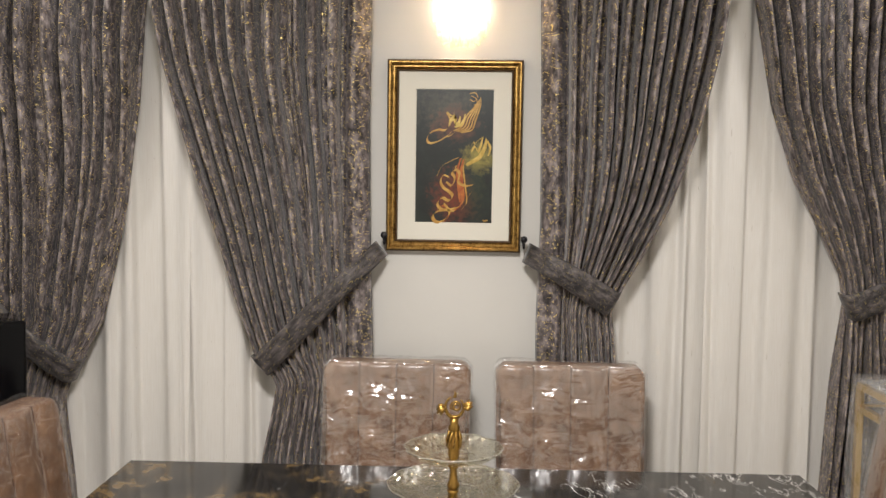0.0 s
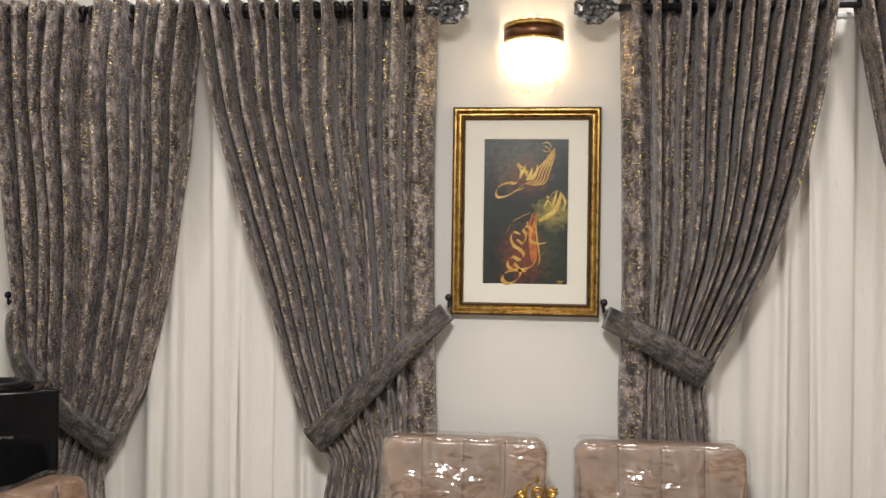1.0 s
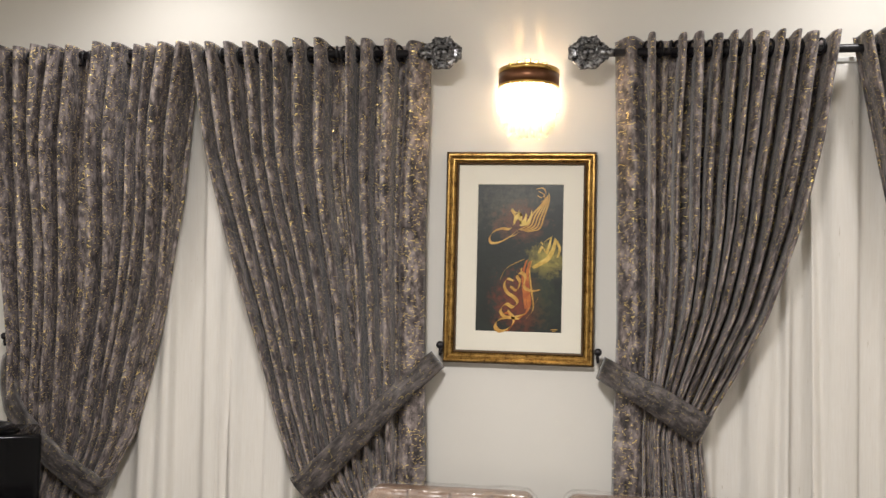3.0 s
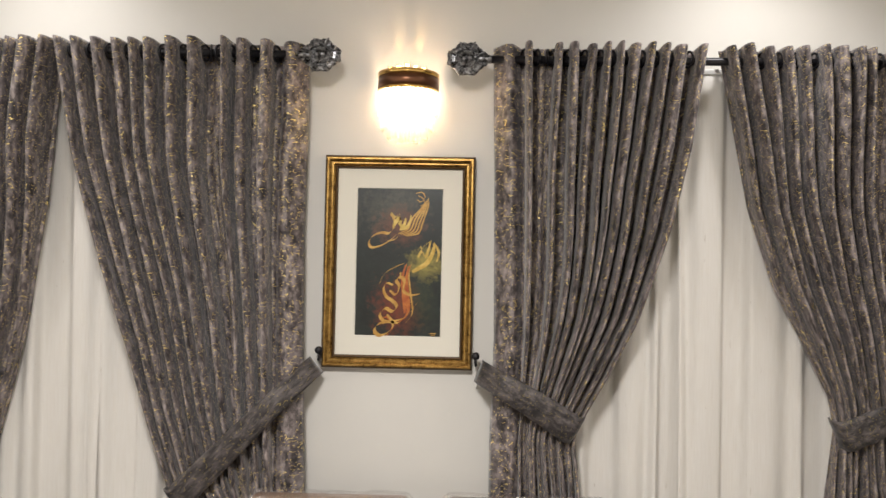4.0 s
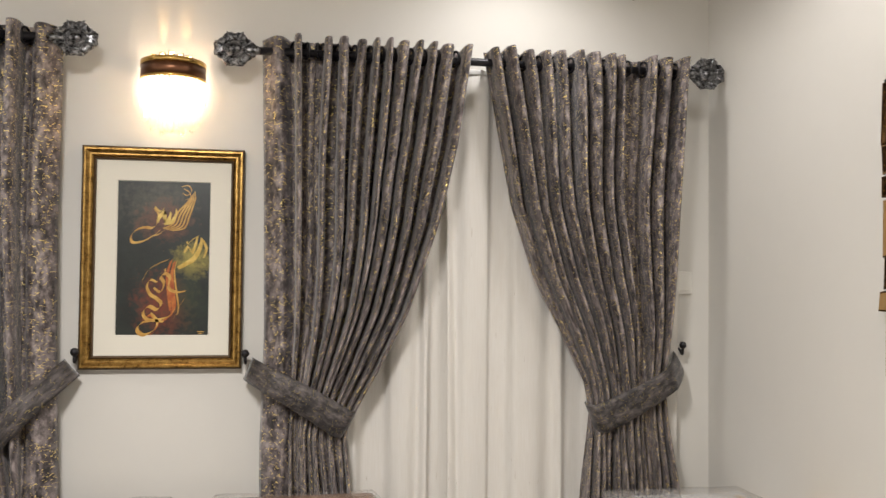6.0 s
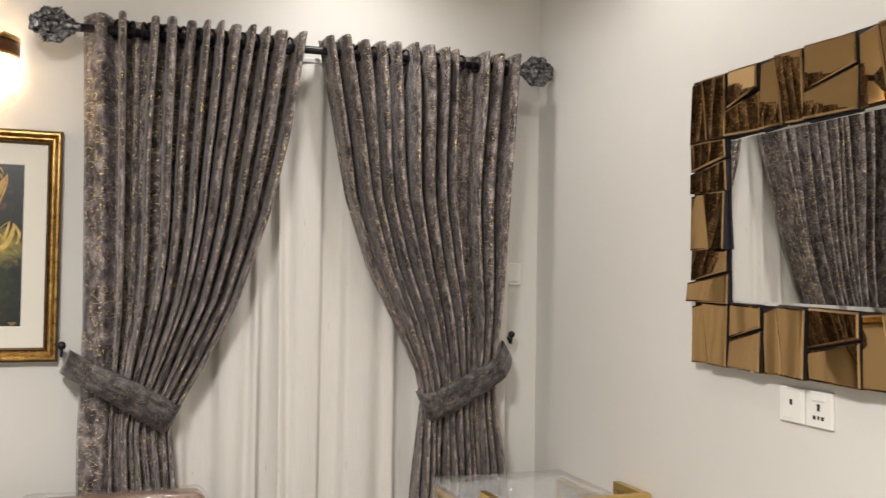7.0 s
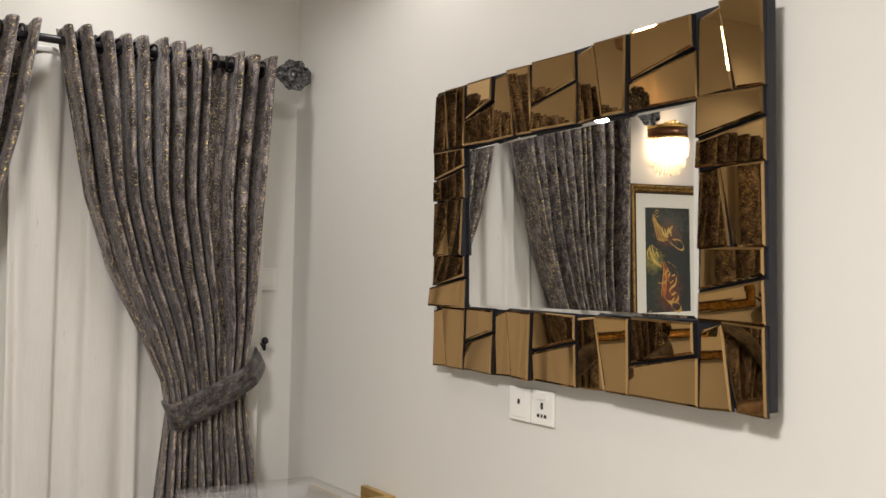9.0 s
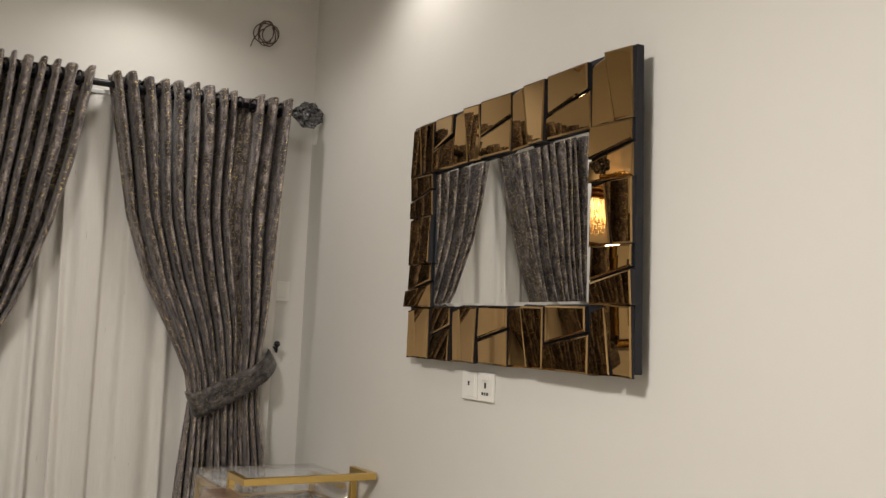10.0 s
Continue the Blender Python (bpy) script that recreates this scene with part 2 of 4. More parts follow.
def film_material(name, haze=0.06, wrinkle=0.9, milky=0.2):
    """Clear packing film: mostly see-through, glossy creases."""
    m = bpy.data.materials.new(name)
    m.use_nodes = True
    t = m.node_tree
    t.nodes.remove(t.nodes["Principled BSDF"])
    v = coords(t)
    crease = noise_of(t, v, 15, 2, 0.4, (0.75, 1.0, 1.5), 1.0)
    ridge = maths(t, "ABSOLUTE", maths(t, "SUBTRACT", crease, 0.5))
    fine = noise_of(t, v, 32, 1, 0.4, (1.6, 1.0, 0.7), 0.5)
    bp = node(t, "ShaderNodeBump", Strength=wrinkle, Distance=0.20)
    loose = ramp(t, noise_of(t, v, 5.5, 2, 0.5), [(0.50, (0.06, 0.06, 0.06)), (0.68, (0.85, 0.85, 0.85))])      # crumpled in places, taut in others
    t.links.new(maths(t, "MULTIPLY", loose, maths(t, "ADD", ridge, maths(t, "MULTIPLY", fine, 0.25))), bp.inputs["Height"])
    gl = node(t, "ShaderNodeBsdfGlossy", Roughness=0.17, Color=(1, 1, 1, 1))
    df = node(t, "ShaderNodeBsdfDiffuse", Color=(0.85, 0.83, 0.82, 1))
    tr = node(t, "ShaderNodeBsdfTransparent", Color=(0.99, 0.99, 0.99, 1))
    t.links.new(bp.outputs[0], gl.inputs["Normal"])
    m1 = node(t, "ShaderNodeMixShader")
    milk = ramp(t, ridge, [(0.0, (1, 1, 1)), (0.035, (0.25, 0.25, 0.25)), (0.09, (0, 0, 0))])
    some = ramp(t, noise_of(t, v, 9, 3), [(0.45, (0, 0, 0)), (0.6, (1, 1, 1))])
    t.links.new(maths(t, "ADD", maths(t, "MULTIPLY", maths(t, "MULTIPLY", milk, some), milky), haze), m1.inputs[0])
    t.links.new(tr.outputs[0], m1.inputs[1])
    t.links.new(df.outputs[0], m1.inputs[2])
    m2 = node(t, "ShaderNodeMixShader", Fac=0.16)
    t.links.new(m1.outputs[0], m2.inputs[1])
    t.links.new(gl.outputs[0], m2.inputs[2])
    t.links.new(m2.outputs[0], t.nodes["Material Output"].inputs[0])
    return m


FILM = film_material("clear_packing_film", 0.005, 0.25, 0.13)
FILM_HAZY = film_material("hazy_packing_film", 0.10, 0.9, 0.06)


def glow(name, colour, strength):
    m = bpy.data.materials.new(name)
    m.use_nodes = True
    b = m.node_tree.nodes["Principled BSDF"]
    b.inputs["Base Color"].default_value = (*colour, 1)
    b.inputs["Emission Color"].default_value = (*colour, 1)
    b.inputs["Emission Strength"].default_value = strength
    return m


BULB = glow("lit_warm_bulb", (1.0, 0.88, 0.70), 30.0)
DIFFUSER = glow("lit_white_diffuser", (1.0, 0.95, 0.86), 6.0)
CRYSTAL, _t, _b = material("faceted_crystal", 0.05, 0, (0.98, 0.97, 0.95))
_tr = node(_t, "ShaderNodeBsdfTranslucent", Color=(1.0, 0.97, 0.92, 1))
_gl = node(_t, "ShaderNodeBsdfTransparent", Color=(1, 0.99, 0.97, 1))
_m1 = node(_t, "ShaderNodeMixShader", Fac=0.45)
_m2 = node(_t, "ShaderNodeMixShader", Fac=0.12)
_t.links.new(_tr.outputs[0], _m1.inputs[1])
_t.links.new(_gl.outputs[0], _m1.inputs[2])
_t.links.new(_m1.outputs[0], _m2.inputs[1])
_t.links.new(_b.outputs[0], _m2.inputs[2])
_t.links.new(_m2.outputs[0], _t.nodes["Material Output"].inputs[0])


def silver_material():
    m, t, b = material("antique_silver_casting", 0.32, 0.9)
    v = coords(t)
    n = noise_of(t, v, 90, 4, 0.6)
    t.links.new(ramp(t, n, [(0.38, (0.018, 0.017, 0.018)), (0.62, (0.33, 0.33, 0.34))]), b.inputs["Base Color"])
    bump(t, b, n, 0.3, 0.003)
    return m


SILVER = silver_material()


# ---- mesh helpers ----
def part(name, bm, mat, parent=None, label="", smooth=False):
    """Links a bmesh as one mesh object, under a thing or a part."""
    me = bpy.data.meshes.new(name)
    bm.to_mesh(me)
    bm.free()
    me.materials.append(mat)
    if smooth:
        me.shade_smooth()
    ob = new(name, me)
    if parent:
        ob.parent = parent
    if label:
        tagged(ob, label)
    return ob


def thing(name, label, category, group="", at=(0, 0, 0), rz=0.0):
    ob = new(name)
    ob.empty_display_size = 0.05
    ob.matrix_basis = pose(*at, 0, 0, rz)
    return tagged(ob, label, category, group)


def box(bm, lo, hi, bevel=0.0, seg=2):
    made = bmesh.ops.create_cube(bm, size=1)["verts"]
    for v in made:
        v.co = Vector([lo[k] + (v.co[k] + 0.5) * (hi[k] - lo[k]) for k in range(3)])
    if bevel:
        edges = list({e for v in made for e in v.link_edges})
        bmesh.ops.bevel(bm, geom=edges, offset=bevel, segments=seg, affect="EDGES", profile=0.5)
    return bm


def boxes(*specs, bevel=0.0):
    bm = bmesh.new()
    for lo, hi in specs:
        box(bm, lo, hi, bevel)
    return bm


def lathe(profile, seg=40, bm=None, closed=False, arc=math.tau, start=0.0):
    """A turned body from rows of (radius, height)."""
    bm = bm or bmesh.new()
    full = abs(arc - math.tau) < 1e-6
    rings = []
    for k in range(seg if full else seg + 1):
        a = start + arc * k / seg
        rings.append([bm.verts.new((r * math.cos(a), r * math.sin(a), z)) for r, z in profile])
    count = len(rings)
    rows = len(profile)
    for k in range(count if full else count - 1):
        p, q = rings[k], rings[(k + 1) % count]
        for j in range(rows if closed else rows - 1):
            i = (j + 1) % rows
            bm.faces.new((p[j], q[j], q[i], p[i]))
    bmesh.ops.remove_doubles(bm, verts=bm.verts, dist=1e-5)
    bmesh.ops.recalc_face_normals(bm, faces=bm.faces)
    return bm


def tube(path, radius, seg=8, bm=None, closed=False):
    """A round bar along a path; radius may vary by point."""
    bm = bm or bmesh.new()
    pts = [Vector(p) for p in path]
    rings = []
    up = Vector((0.13, 0.31, 0.94))
    for i, p in enumerate(pts):
        d = (pts[(i + 1) % len(pts)] - pts[i - 1]) if closed else (pts[min(i + 1, len(pts) - 1)] - pts[max(i - 1, 0)])
        d.normalize()
        s = d.cross(up)
        if s.length < 1e-3:
            s = d.cross(Vector((1, 0, 0)))
        s.normalize()
        n = s.cross(d)
        r = radius[i] if isinstance(radius, (list, tuple)) else radius
        rings.append([bm.verts.new(p + (s * math.cos(a) + n * math.sin(a)) * r) for a in (math.tau * k / seg for k in range(seg))])
    for i in range(len(rings) if closed else len(rings) - 1):
        p, q = rings[i], rings[(i + 1) % len(rings)]
        for k in range(seg):
            bm.faces.new((p[k], p[(k + 1) % seg], q[(k + 1) % seg], q[k]))
    if not closed:
        bm.faces.new(rings[0][::-1])
        bm.faces.new(rings[-1])
    return bm


def smooth_path(pts, steps=8):
    """Catmull-Rom through a few points."""
    p = [Vector(q) for q in pts]
    p = [p[0] * 2 - p[1]] + p + [p[-1] * 2 - p[-2]]
    out = []
    for i in range(1, len(p) - 2):
        a, b, c, d = p[i - 1:i + 3]
        for k in range(steps):
            s = k / steps
            out.append(0.5 * (2 * b + (c - a) * s + (2 * a - 5 * b + 4 * c - d) * s * s + (3 * b - 3 * c + d - a) * s ** 3))
    return out + [p[-2]]


def sheet(name, xyz, uv, mat, parent=None, thickness=0.0, label=""):
    """A grid of points (rows, columns, 3) as a smooth cloth mesh with its own layout."""
    rows, cols = xyz.shape[:2]
    me = bpy.data.meshes.new(name)
    idx = np.arange(rows * cols).reshape(rows, cols)
    quads = np.stack([idx[:-1, :-1], idx[:-1, 1:], idx[1:, 1:], idx[1:, :-1]], -1).reshape(-1, 4)
    me.from_pydata(xyz.reshape(-1, 3).tolist(), [], quads.tolist())
    layer = me.uv_layers.new(name="cloth")
    layer.data.foreach_set("uv", uv.reshape(-1, 2)[quads.reshape(-1)].astype(np.float32).reshape(-1))
    me.materials.append(mat)
    me.shade_smooth()
    ob = new(name, me)
    if thickness:
        s = ob.modifiers.new("thickness", "SOLIDIFY")
        s.thickness, s.offset = thickness, 0
    if parent:
        ob.parent = parent
    if label:
        tagged(ob, label)
    return ob


def curve_at(points, z):
    zs, xs = zip(*sorted(points))
    return np.interp(z, zs, xs)


# ---- the room ----
def structure(name, bm, mat, label, category):
    return tagged(part(name, bm, mat), label, category, kind="structure")


WIN = [(-1.62, -0.45), (0.45, 1.55)]     # window openings in the back wall
WZ0, WZ1 = 0.12, 2.18
cuts = [LW - 0.2] + [x for w in WIN for x in w] + [RW + 0.2]
specs = [((cuts[k], 0, 0), (cuts[k + 1], 0.2, CEIL)) for k in (0, 2, 4)]
for a, b2 in WIN:
    specs += [((a, 0, 0), (b2, 0.2, WZ0)), ((a, 0, WZ1), (b2, 0.2, CEIL))]
structure("wall_north", boxes(*specs), WALL, "smooth cream painted plaster wall behind the curtains", "wall")
structure("wall_east", boxes(((RW, FW, 0), (RW + 0.2, 0, CEIL))), WALL, "smooth cream painted plaster wall with the mirror", "wall")
structure("wall_west", boxes(((LW - 0.2, FW, 0), (LW, 0, CEIL))), WALL, "smooth cream painted plaster side wall", "wall")
structure("wall_south", boxes(((LW - 0.2, FW - 0.2, 0), (RW + 0.2, FW, CEIL))), WALL, "plain cream wall closing the room", "wall")
structure("floor", boxes(((LW - 0.2, FW - 0.2, -0.1), (RW + 0.2, 0.2, 0))), TILE, "glossy beige tiled floor", "floor")
structure("ceiling", boxes(((LW - 0.2, FW - 0.2, CEIL), (RW + 0.2, 0.2, CEIL + 0.1))), CEILING, "flat white painted ceiling", "ceiling")

for k, (a, b2) in enumerate(WIN):
    w = tagged(new(f"window_{k + 1}"), "white aluminium window, dark with night, behind the voile", "window", kind="structure")
    w.matrix_basis = pose(0, 0.1, 0)
    mid = (a + b2) / 2
    f = 0.05
    part("window_frame", boxes(((a, -0.03, WZ0), (a + f, 0.03, WZ1)), ((b2 - f, -0.03, WZ0), (b2, 0.03, WZ1)), ((a + f, -0.03, WZ0), (b2 - f, 0.03, WZ0 + f)),
                               ((a + f, -0.03, WZ1 - f), (b2 - f, 0.03, WZ1)), ((mid - f / 2, -0.028, WZ0 + f), (mid + f / 2, 0.028, WZ1 - f))), WINDOW_WHITE, w)
    part("pane", boxes(((a + f, -0.004, WZ0 + f), (mid - f / 2, 0.004, WZ1 - f))), NIGHT_GLASS, w)
    part("pane", boxes(((mid + f / 2, -0.004, WZ0 + f), (b2 - f, 0.004, WZ1 - f))), NIGHT_GLASS, w)

# the rear pair at y -3.6 are invented fittings for the added fill
for sx, sy, _ in SPOTS:
    d = thing("ceiling_downlight", "round white recessed ceiling downlight, switched on; the rear pair is added fill", "ceiling light", "downlights in the ceiling", (sx, sy, CEIL))
    part("trim_ring", lathe([(0.066, -0.001), (0.088, -0.001), (0.088, -0.006), (0.08, -0.012), (0.066, -0.008)], 32, closed=True), WINDOW_WHITE, d, smooth=True)
# unseen housing made up to carry the added fill lamp
d = thing("ceiling_fill_light", "unseen round white ceiling light added as frontal fill, switched on", "ceiling light", "", (-0.10, -2.6, CEIL))
part("housing", lathe([(0.0, -0.001), (0.29, -0.001), (0.29, -0.05), (0.27, -0.055), (0.26, -0.02), (0.0, -0.02)], 48), WINDOW_WHITE, d)


# ---- curtains ----
RODZ, RODY = 2.30, -0.118


def folds(count, rng, spread=0.34):
    w = np.array([1 + spread * (rng.random() * 2 - 1) for _ in range(count)])
    return np.concatenate([[0], np.cumsum(w) / w.sum()])


def curtain(lead, outer, count, panel, tail, seed, gaps, label):
    """A pinched eyelet curtain. lead, outer: edge lines as (z, x); panel: width of the flat strip at the outer edge; tail: how much the
    lead edge flattens out lower down."""
    rng = random.Random(seed)
    top = thing("curtain", label, "curtain", "pinched curtains over the windows")
    zs = np.concatenate([np.linspace(2.336, 2.2, 14), np.linspace(2.19, 0.03, 110)])
    edges = folds(count, rng)
    # one pleat: half a gap, a straight flank, a round front, a flank, half a gap
    fill = 0.47
    g = (1 - fill) / 2
    unit = [(0, 0), (g * 0.85, 0.0), (g + 0.01, 0.015), (g + 0.02, 0.06), (g + 0.025, 0.16), (g + 0.02, 0.34), (g + 0.005, 0.52), (g, 0.60)]
    unit += [(0.5 - fill / 2 * math.cos(math.pi * k / 10), 0.64 + 0.36 * math.sin(math.pi * k / 10)) for k in range(11)]
    unit += [(1 - g, 0.60), (1 - g - 0.005, 0.52), (1 - g - 0.02, 0.34), (1 - g - 0.025, 0.16), (1 - g - 0.02, 0.06), (1 - g - 0.01, 0.015), (1 - g * 0.85, 0.0)]
    arc = np.concatenate([[0], np.cumsum([math.hypot((q[0] - p[0]) * 0.06, (q[1] - p[1]) * 0.12) for p, q in zip(unit, unit[1:] + [(1, 0)])])])
    per = len(unit)
    i0 = np.array([i for i in range(count) for _ in range(per)] + [count - 1])
    fr = np.array([p[0] for _ in range(count) for p in unit] + [1.0])
    shape = np.array([p[1] for _ in range(count) for p in unit] + [0.0])
    s_all = np.array([i * arc[-1] + arc[k] for i in range(count) for k in range(per)] + [count * arc[-1]])
    pos = edges[i0] + fr * (edges[i0 + 1] - edges[i0])
    front = np.array([0.10 if i in gaps else 0.93 + 0.14 * (rng.random() * 2 - 1) for i in range(count)])[i0]
    lean = np.array([0.010 * (rng.random() * 2 - 1) for _ in range(count)])[i0]
    wob = [rng.random() * math.tau for _ in range(4)]
    pn = 10 if panel else 0
    cols = pn + len(s_all)
    xyz, uv = np.zeros((len(zs), cols, 3)), np.zeros((len(zs), cols, 2))
    zt = min(lead, key=lambda q: abs(q[1] - outer[0][1]) if q[0] > 0.5 else 9)[0]     # height of the pinch
    for r, z in enumerate(zs):
        xo, xl = curve_at(outer, z), curve_at(lead, z)
        side = 1 if xl > xo else -1
        xl += side * 0.014
        start = xo + side * panel
        width = xl - start
        near = math.exp(-((z - zt) / 0.22) ** 2)
        amp = 0.122 * (1 - 0.72 * near) * (0.72 + 0.28 * min(1, max(0, (z - 0.9) / 1.2)))
        flat = np.clip((pos - (1 - tail)) / max(tail, 1e-3), 0, 1) * np.clip((2.0 - z) / 0.5, 0, 1) * (z > zt - 0.05) if tail else 0
        a = amp * (1 - 0.92 * flat)
        sway = 0.006 * math.sin(z * 5.1 + wob[0]) + 0.004 * math.sin(z * 9.3 + wob[1])
        edge_lock = np.minimum(pos, 1 - pos) * 4
        x = start + width * pos + np.minimum(edge_lock, 1) * (sway + lean * np.sin(z * 3 + tube_phase(i0)))
        y = -0.080 - a * shape * front - 0.034 * near + 0.006 * np.sin(z * 6.2 + i0 * 1.7)
        zz = z + (lean * 0.3 - 0.004 * shape) * max(0, (z - 2.3) / 0.04)
        xyz[r, pn:, 0], xyz[r, pn:, 1], xyz[r, pn:, 2] = x, y, zz
        uv[r, pn:, 0], uv[r, pn:, 1] = s_all + seed * 3.1, z
        if panel:
            k = np.arange(pn) / pn
            xyz[r, :pn, 0] = xo + side * panel * k
            bow = np.sin(np.minimum(k / 0.75, 1) * math.pi / 2)
            xyz[r, :pn, 1] = (xyz[r, pn, 1] * k ** 4 + (-0.150 - 0.008 * np.sin(k * 5 + z * 2.2 + wob[2])) * (1 - k ** 4)) * bow - 0.070 * (1 - bow)
            xyz[r, :pn, 2] = z
            uv[r, :pn, 0], uv[r, :pn, 1] = seed * 3.1 - panel * (1 - k), z
    sheet("drape", xyz, uv, CURTAIN, top, 0.003)
    # heading seam and dark eyelets round the rod
    ring = lathe([(0.021, -0.003), (0.027, -0.003), (0.028, 0), (0.027, 0.003), (0.021, 0.003)], 18, closed=True)
    first = None
    xo, xl = curve_at(outer, 2.3), curve_at(lead, 2.3)
    side = 1 if xl > xo else -1
    for i in range(count):
        for q in (0.15, 0.85):
            x = xo + side * panel + (xl - xo - side * panel) * (edges[i] + q * (edges[i + 1] - edges[i]))
            if first is None:
                first = part("eyelet", ring, BLACK_MATT, top, "dark metal eyelet", True)
                ob = first
            else:
                ob = new("eyelet", first.data)
                ob.parent = top
            ob.matrix_basis = pose(x, RODY, RODZ, 0, 90, 18 * (1 if q < 0.5 else -1) * side)
    return top


def tube_phase(i):
    return np.sin(i * 12.9898) * 3.0


def tieback(hook, lead, sag, seed, width=0.062, label=""):
    """A stiff fabric band from a wall hook across the pinched curtain and round its lead edge."""
    top = thing("curtain_tieback", label, "curtain tieback", "fabric tiebacks on the curtains")
    side = 1 if lead[0] > hook[0] else -1
    n = 48
    xyz, uv = np.zeros((7, n, 3)), np.zeros((7, n, 2))
    for c in range(n):
        s = c / (n - 1)
        q = min(1.0, s / 0.86)
        wrap = max(0.0, (s - 0.86) / 0.14)
        x = hook[0] + (lead[0] - hook[0]) * q + side * 0.016 * math.sin(wrap * math.pi)
        z = hook[1] + (lead[1] - hook[1]) * q - sag * math.sin(math.pi * q ** 0.8)
        y = -0.045 - 0.118 * min(1, q / 0.24) ** 0.7 - 0.010 * math.sin(q * math.pi) + 0.105 * wrap ** 1.4
        slope = math.atan2(lead[1] - hook[1] - sag * math.pi * math.cos(math.pi * q), abs(lead[0] - hook[0]))
        half = width / 2 * (1 - 0.12 * math.cos(q * math.pi))
        for r in range(7):
            v = r / 3 - 1
            xyz[r, c] = (x - side * math.sin(slope) * v * half * 0.85, y - 0.006 * (1 - v * v) + 0.002 * math.sin(c * 0.9 + r), z + v * half * max(0.62, math.cos(slope)))
            uv[r, c] = (v * half + seed, s * 0.45 + seed)
    sheet("band", xyz, uv, TIE_FABRIC, top, 0.006)
    hk = part("hook", tube(smooth_path([(hook[0] - side * 0.012, -0.001, hook[1] + 0.035), (hook[0] - side * 0.012, -0.035, hook[1] + 0.033), (hook[0] - side * 0.010, -0.062, hook[1] + 0.018),
                                        (hook[0] - side * 0.010, -0.066, hook[1] + 0.040)], 6), 0.0045, 8), BLACK_MATT, top, "black metal hook", True)
    bm = bmesh.new()
    bmesh.ops.create_uvsphere(bm, u_segments=14, v_segments=10, radius=0.0125)
    bmesh.ops.translate(bm, verts=bm.verts, vec=(hook[0] - side * 0.010, -0.066, hook[1] + 0.048))
    part("knob", bm, BLACK_MATT, hk, "round black knob", True)
    return top


CLOTH = "grey-brown gold-thread eyelet curtain tied back"
curtain([(2.36, -1.083), (2.137, -1.103), (1.841, -1.120), (1.474, -1.172), (1.237, -1.220), (1.055, -1.261), (0.926, -1.323), (0.86, -1.36), (0.78, -1.385), (0.39, -1.37), (0, -1.34)],
        [(2.36, -1.762), (1.99, -1.745), (1.61, -1.711), (1.33, -1.681), (1.05, -1.67), (0, -1.66)], 12, 0, 0.24, 1, (5,), CLOTH + " beside the corner")
curtain([(2.36, -1.075), (1.979, -0.998), (1.631, -0.899), (1.373, -0.812), (1.15, -0.745), (0.954, -0.678), (0.90, -0.63), (0.85, -0.598), (0.731, -0.616), (0.589, -0.646), (0, -0.68)],
        [(2.36, -0.290), (1.764, -0.296), (1.385, -0.290), (0.973, -0.277), (0, -0.26)], 12, 0.085, 0, 2, (3,), CLOTH + " beside the picture")
curtain([(2.36, 0.936), (2.026, 0.887), (1.78, 0.828), (1.501, 0.734), (1.328, 0.649), (1.191, 0.572), (1.131, 0.546), (0.953, 0.564), (0.6, 0.59), (0, 0.62)],
        [(2.36, 0.289), (1.942, 0.300), (1.428, 0.308), (1.089, 0.300), (0, 0.31)], 12, 0.085, 0, 3, (1,), CLOTH + " beside the wall lamp")
curtain([(2.36, 0.996), (2.083, 1.052), (1.837, 1.099), (1.61, 1.173), (1.436, 1.264), (1.279, 1.336), (1.183, 1.353), (0.949, 1.336), (0.5, 1.31), (0, 1.29)],
        [(2.36, 1.668), (2.154, 1.652), (1.795, 1.627), (1.439, 1.608), (1.28, 1.595), (1.122, 1.613), (0.947, 1.637), (0.8, 1.65), (0, 1.69)], 13, 0, 0.16, 8, (3,), CLOTH + " above the bar cart")
BAND = "dark grey jacquard tieback band on a black hook"
tieback((-1.740, 1.31), (-1.340, 0.880), 0.07, 1, 0.080, BAND)
tieback((-0.252, 1.330), (-0.655, 0.918), 0.0, 2, 0.080, BAND)
tieback((0.262, 1.323), (0.550, 1.163), -0.010, 3, 0.084, BAND)
tieback((1.676, 1.343), (1.362, 1.165), 0.012, 4, 0.084, BAND)


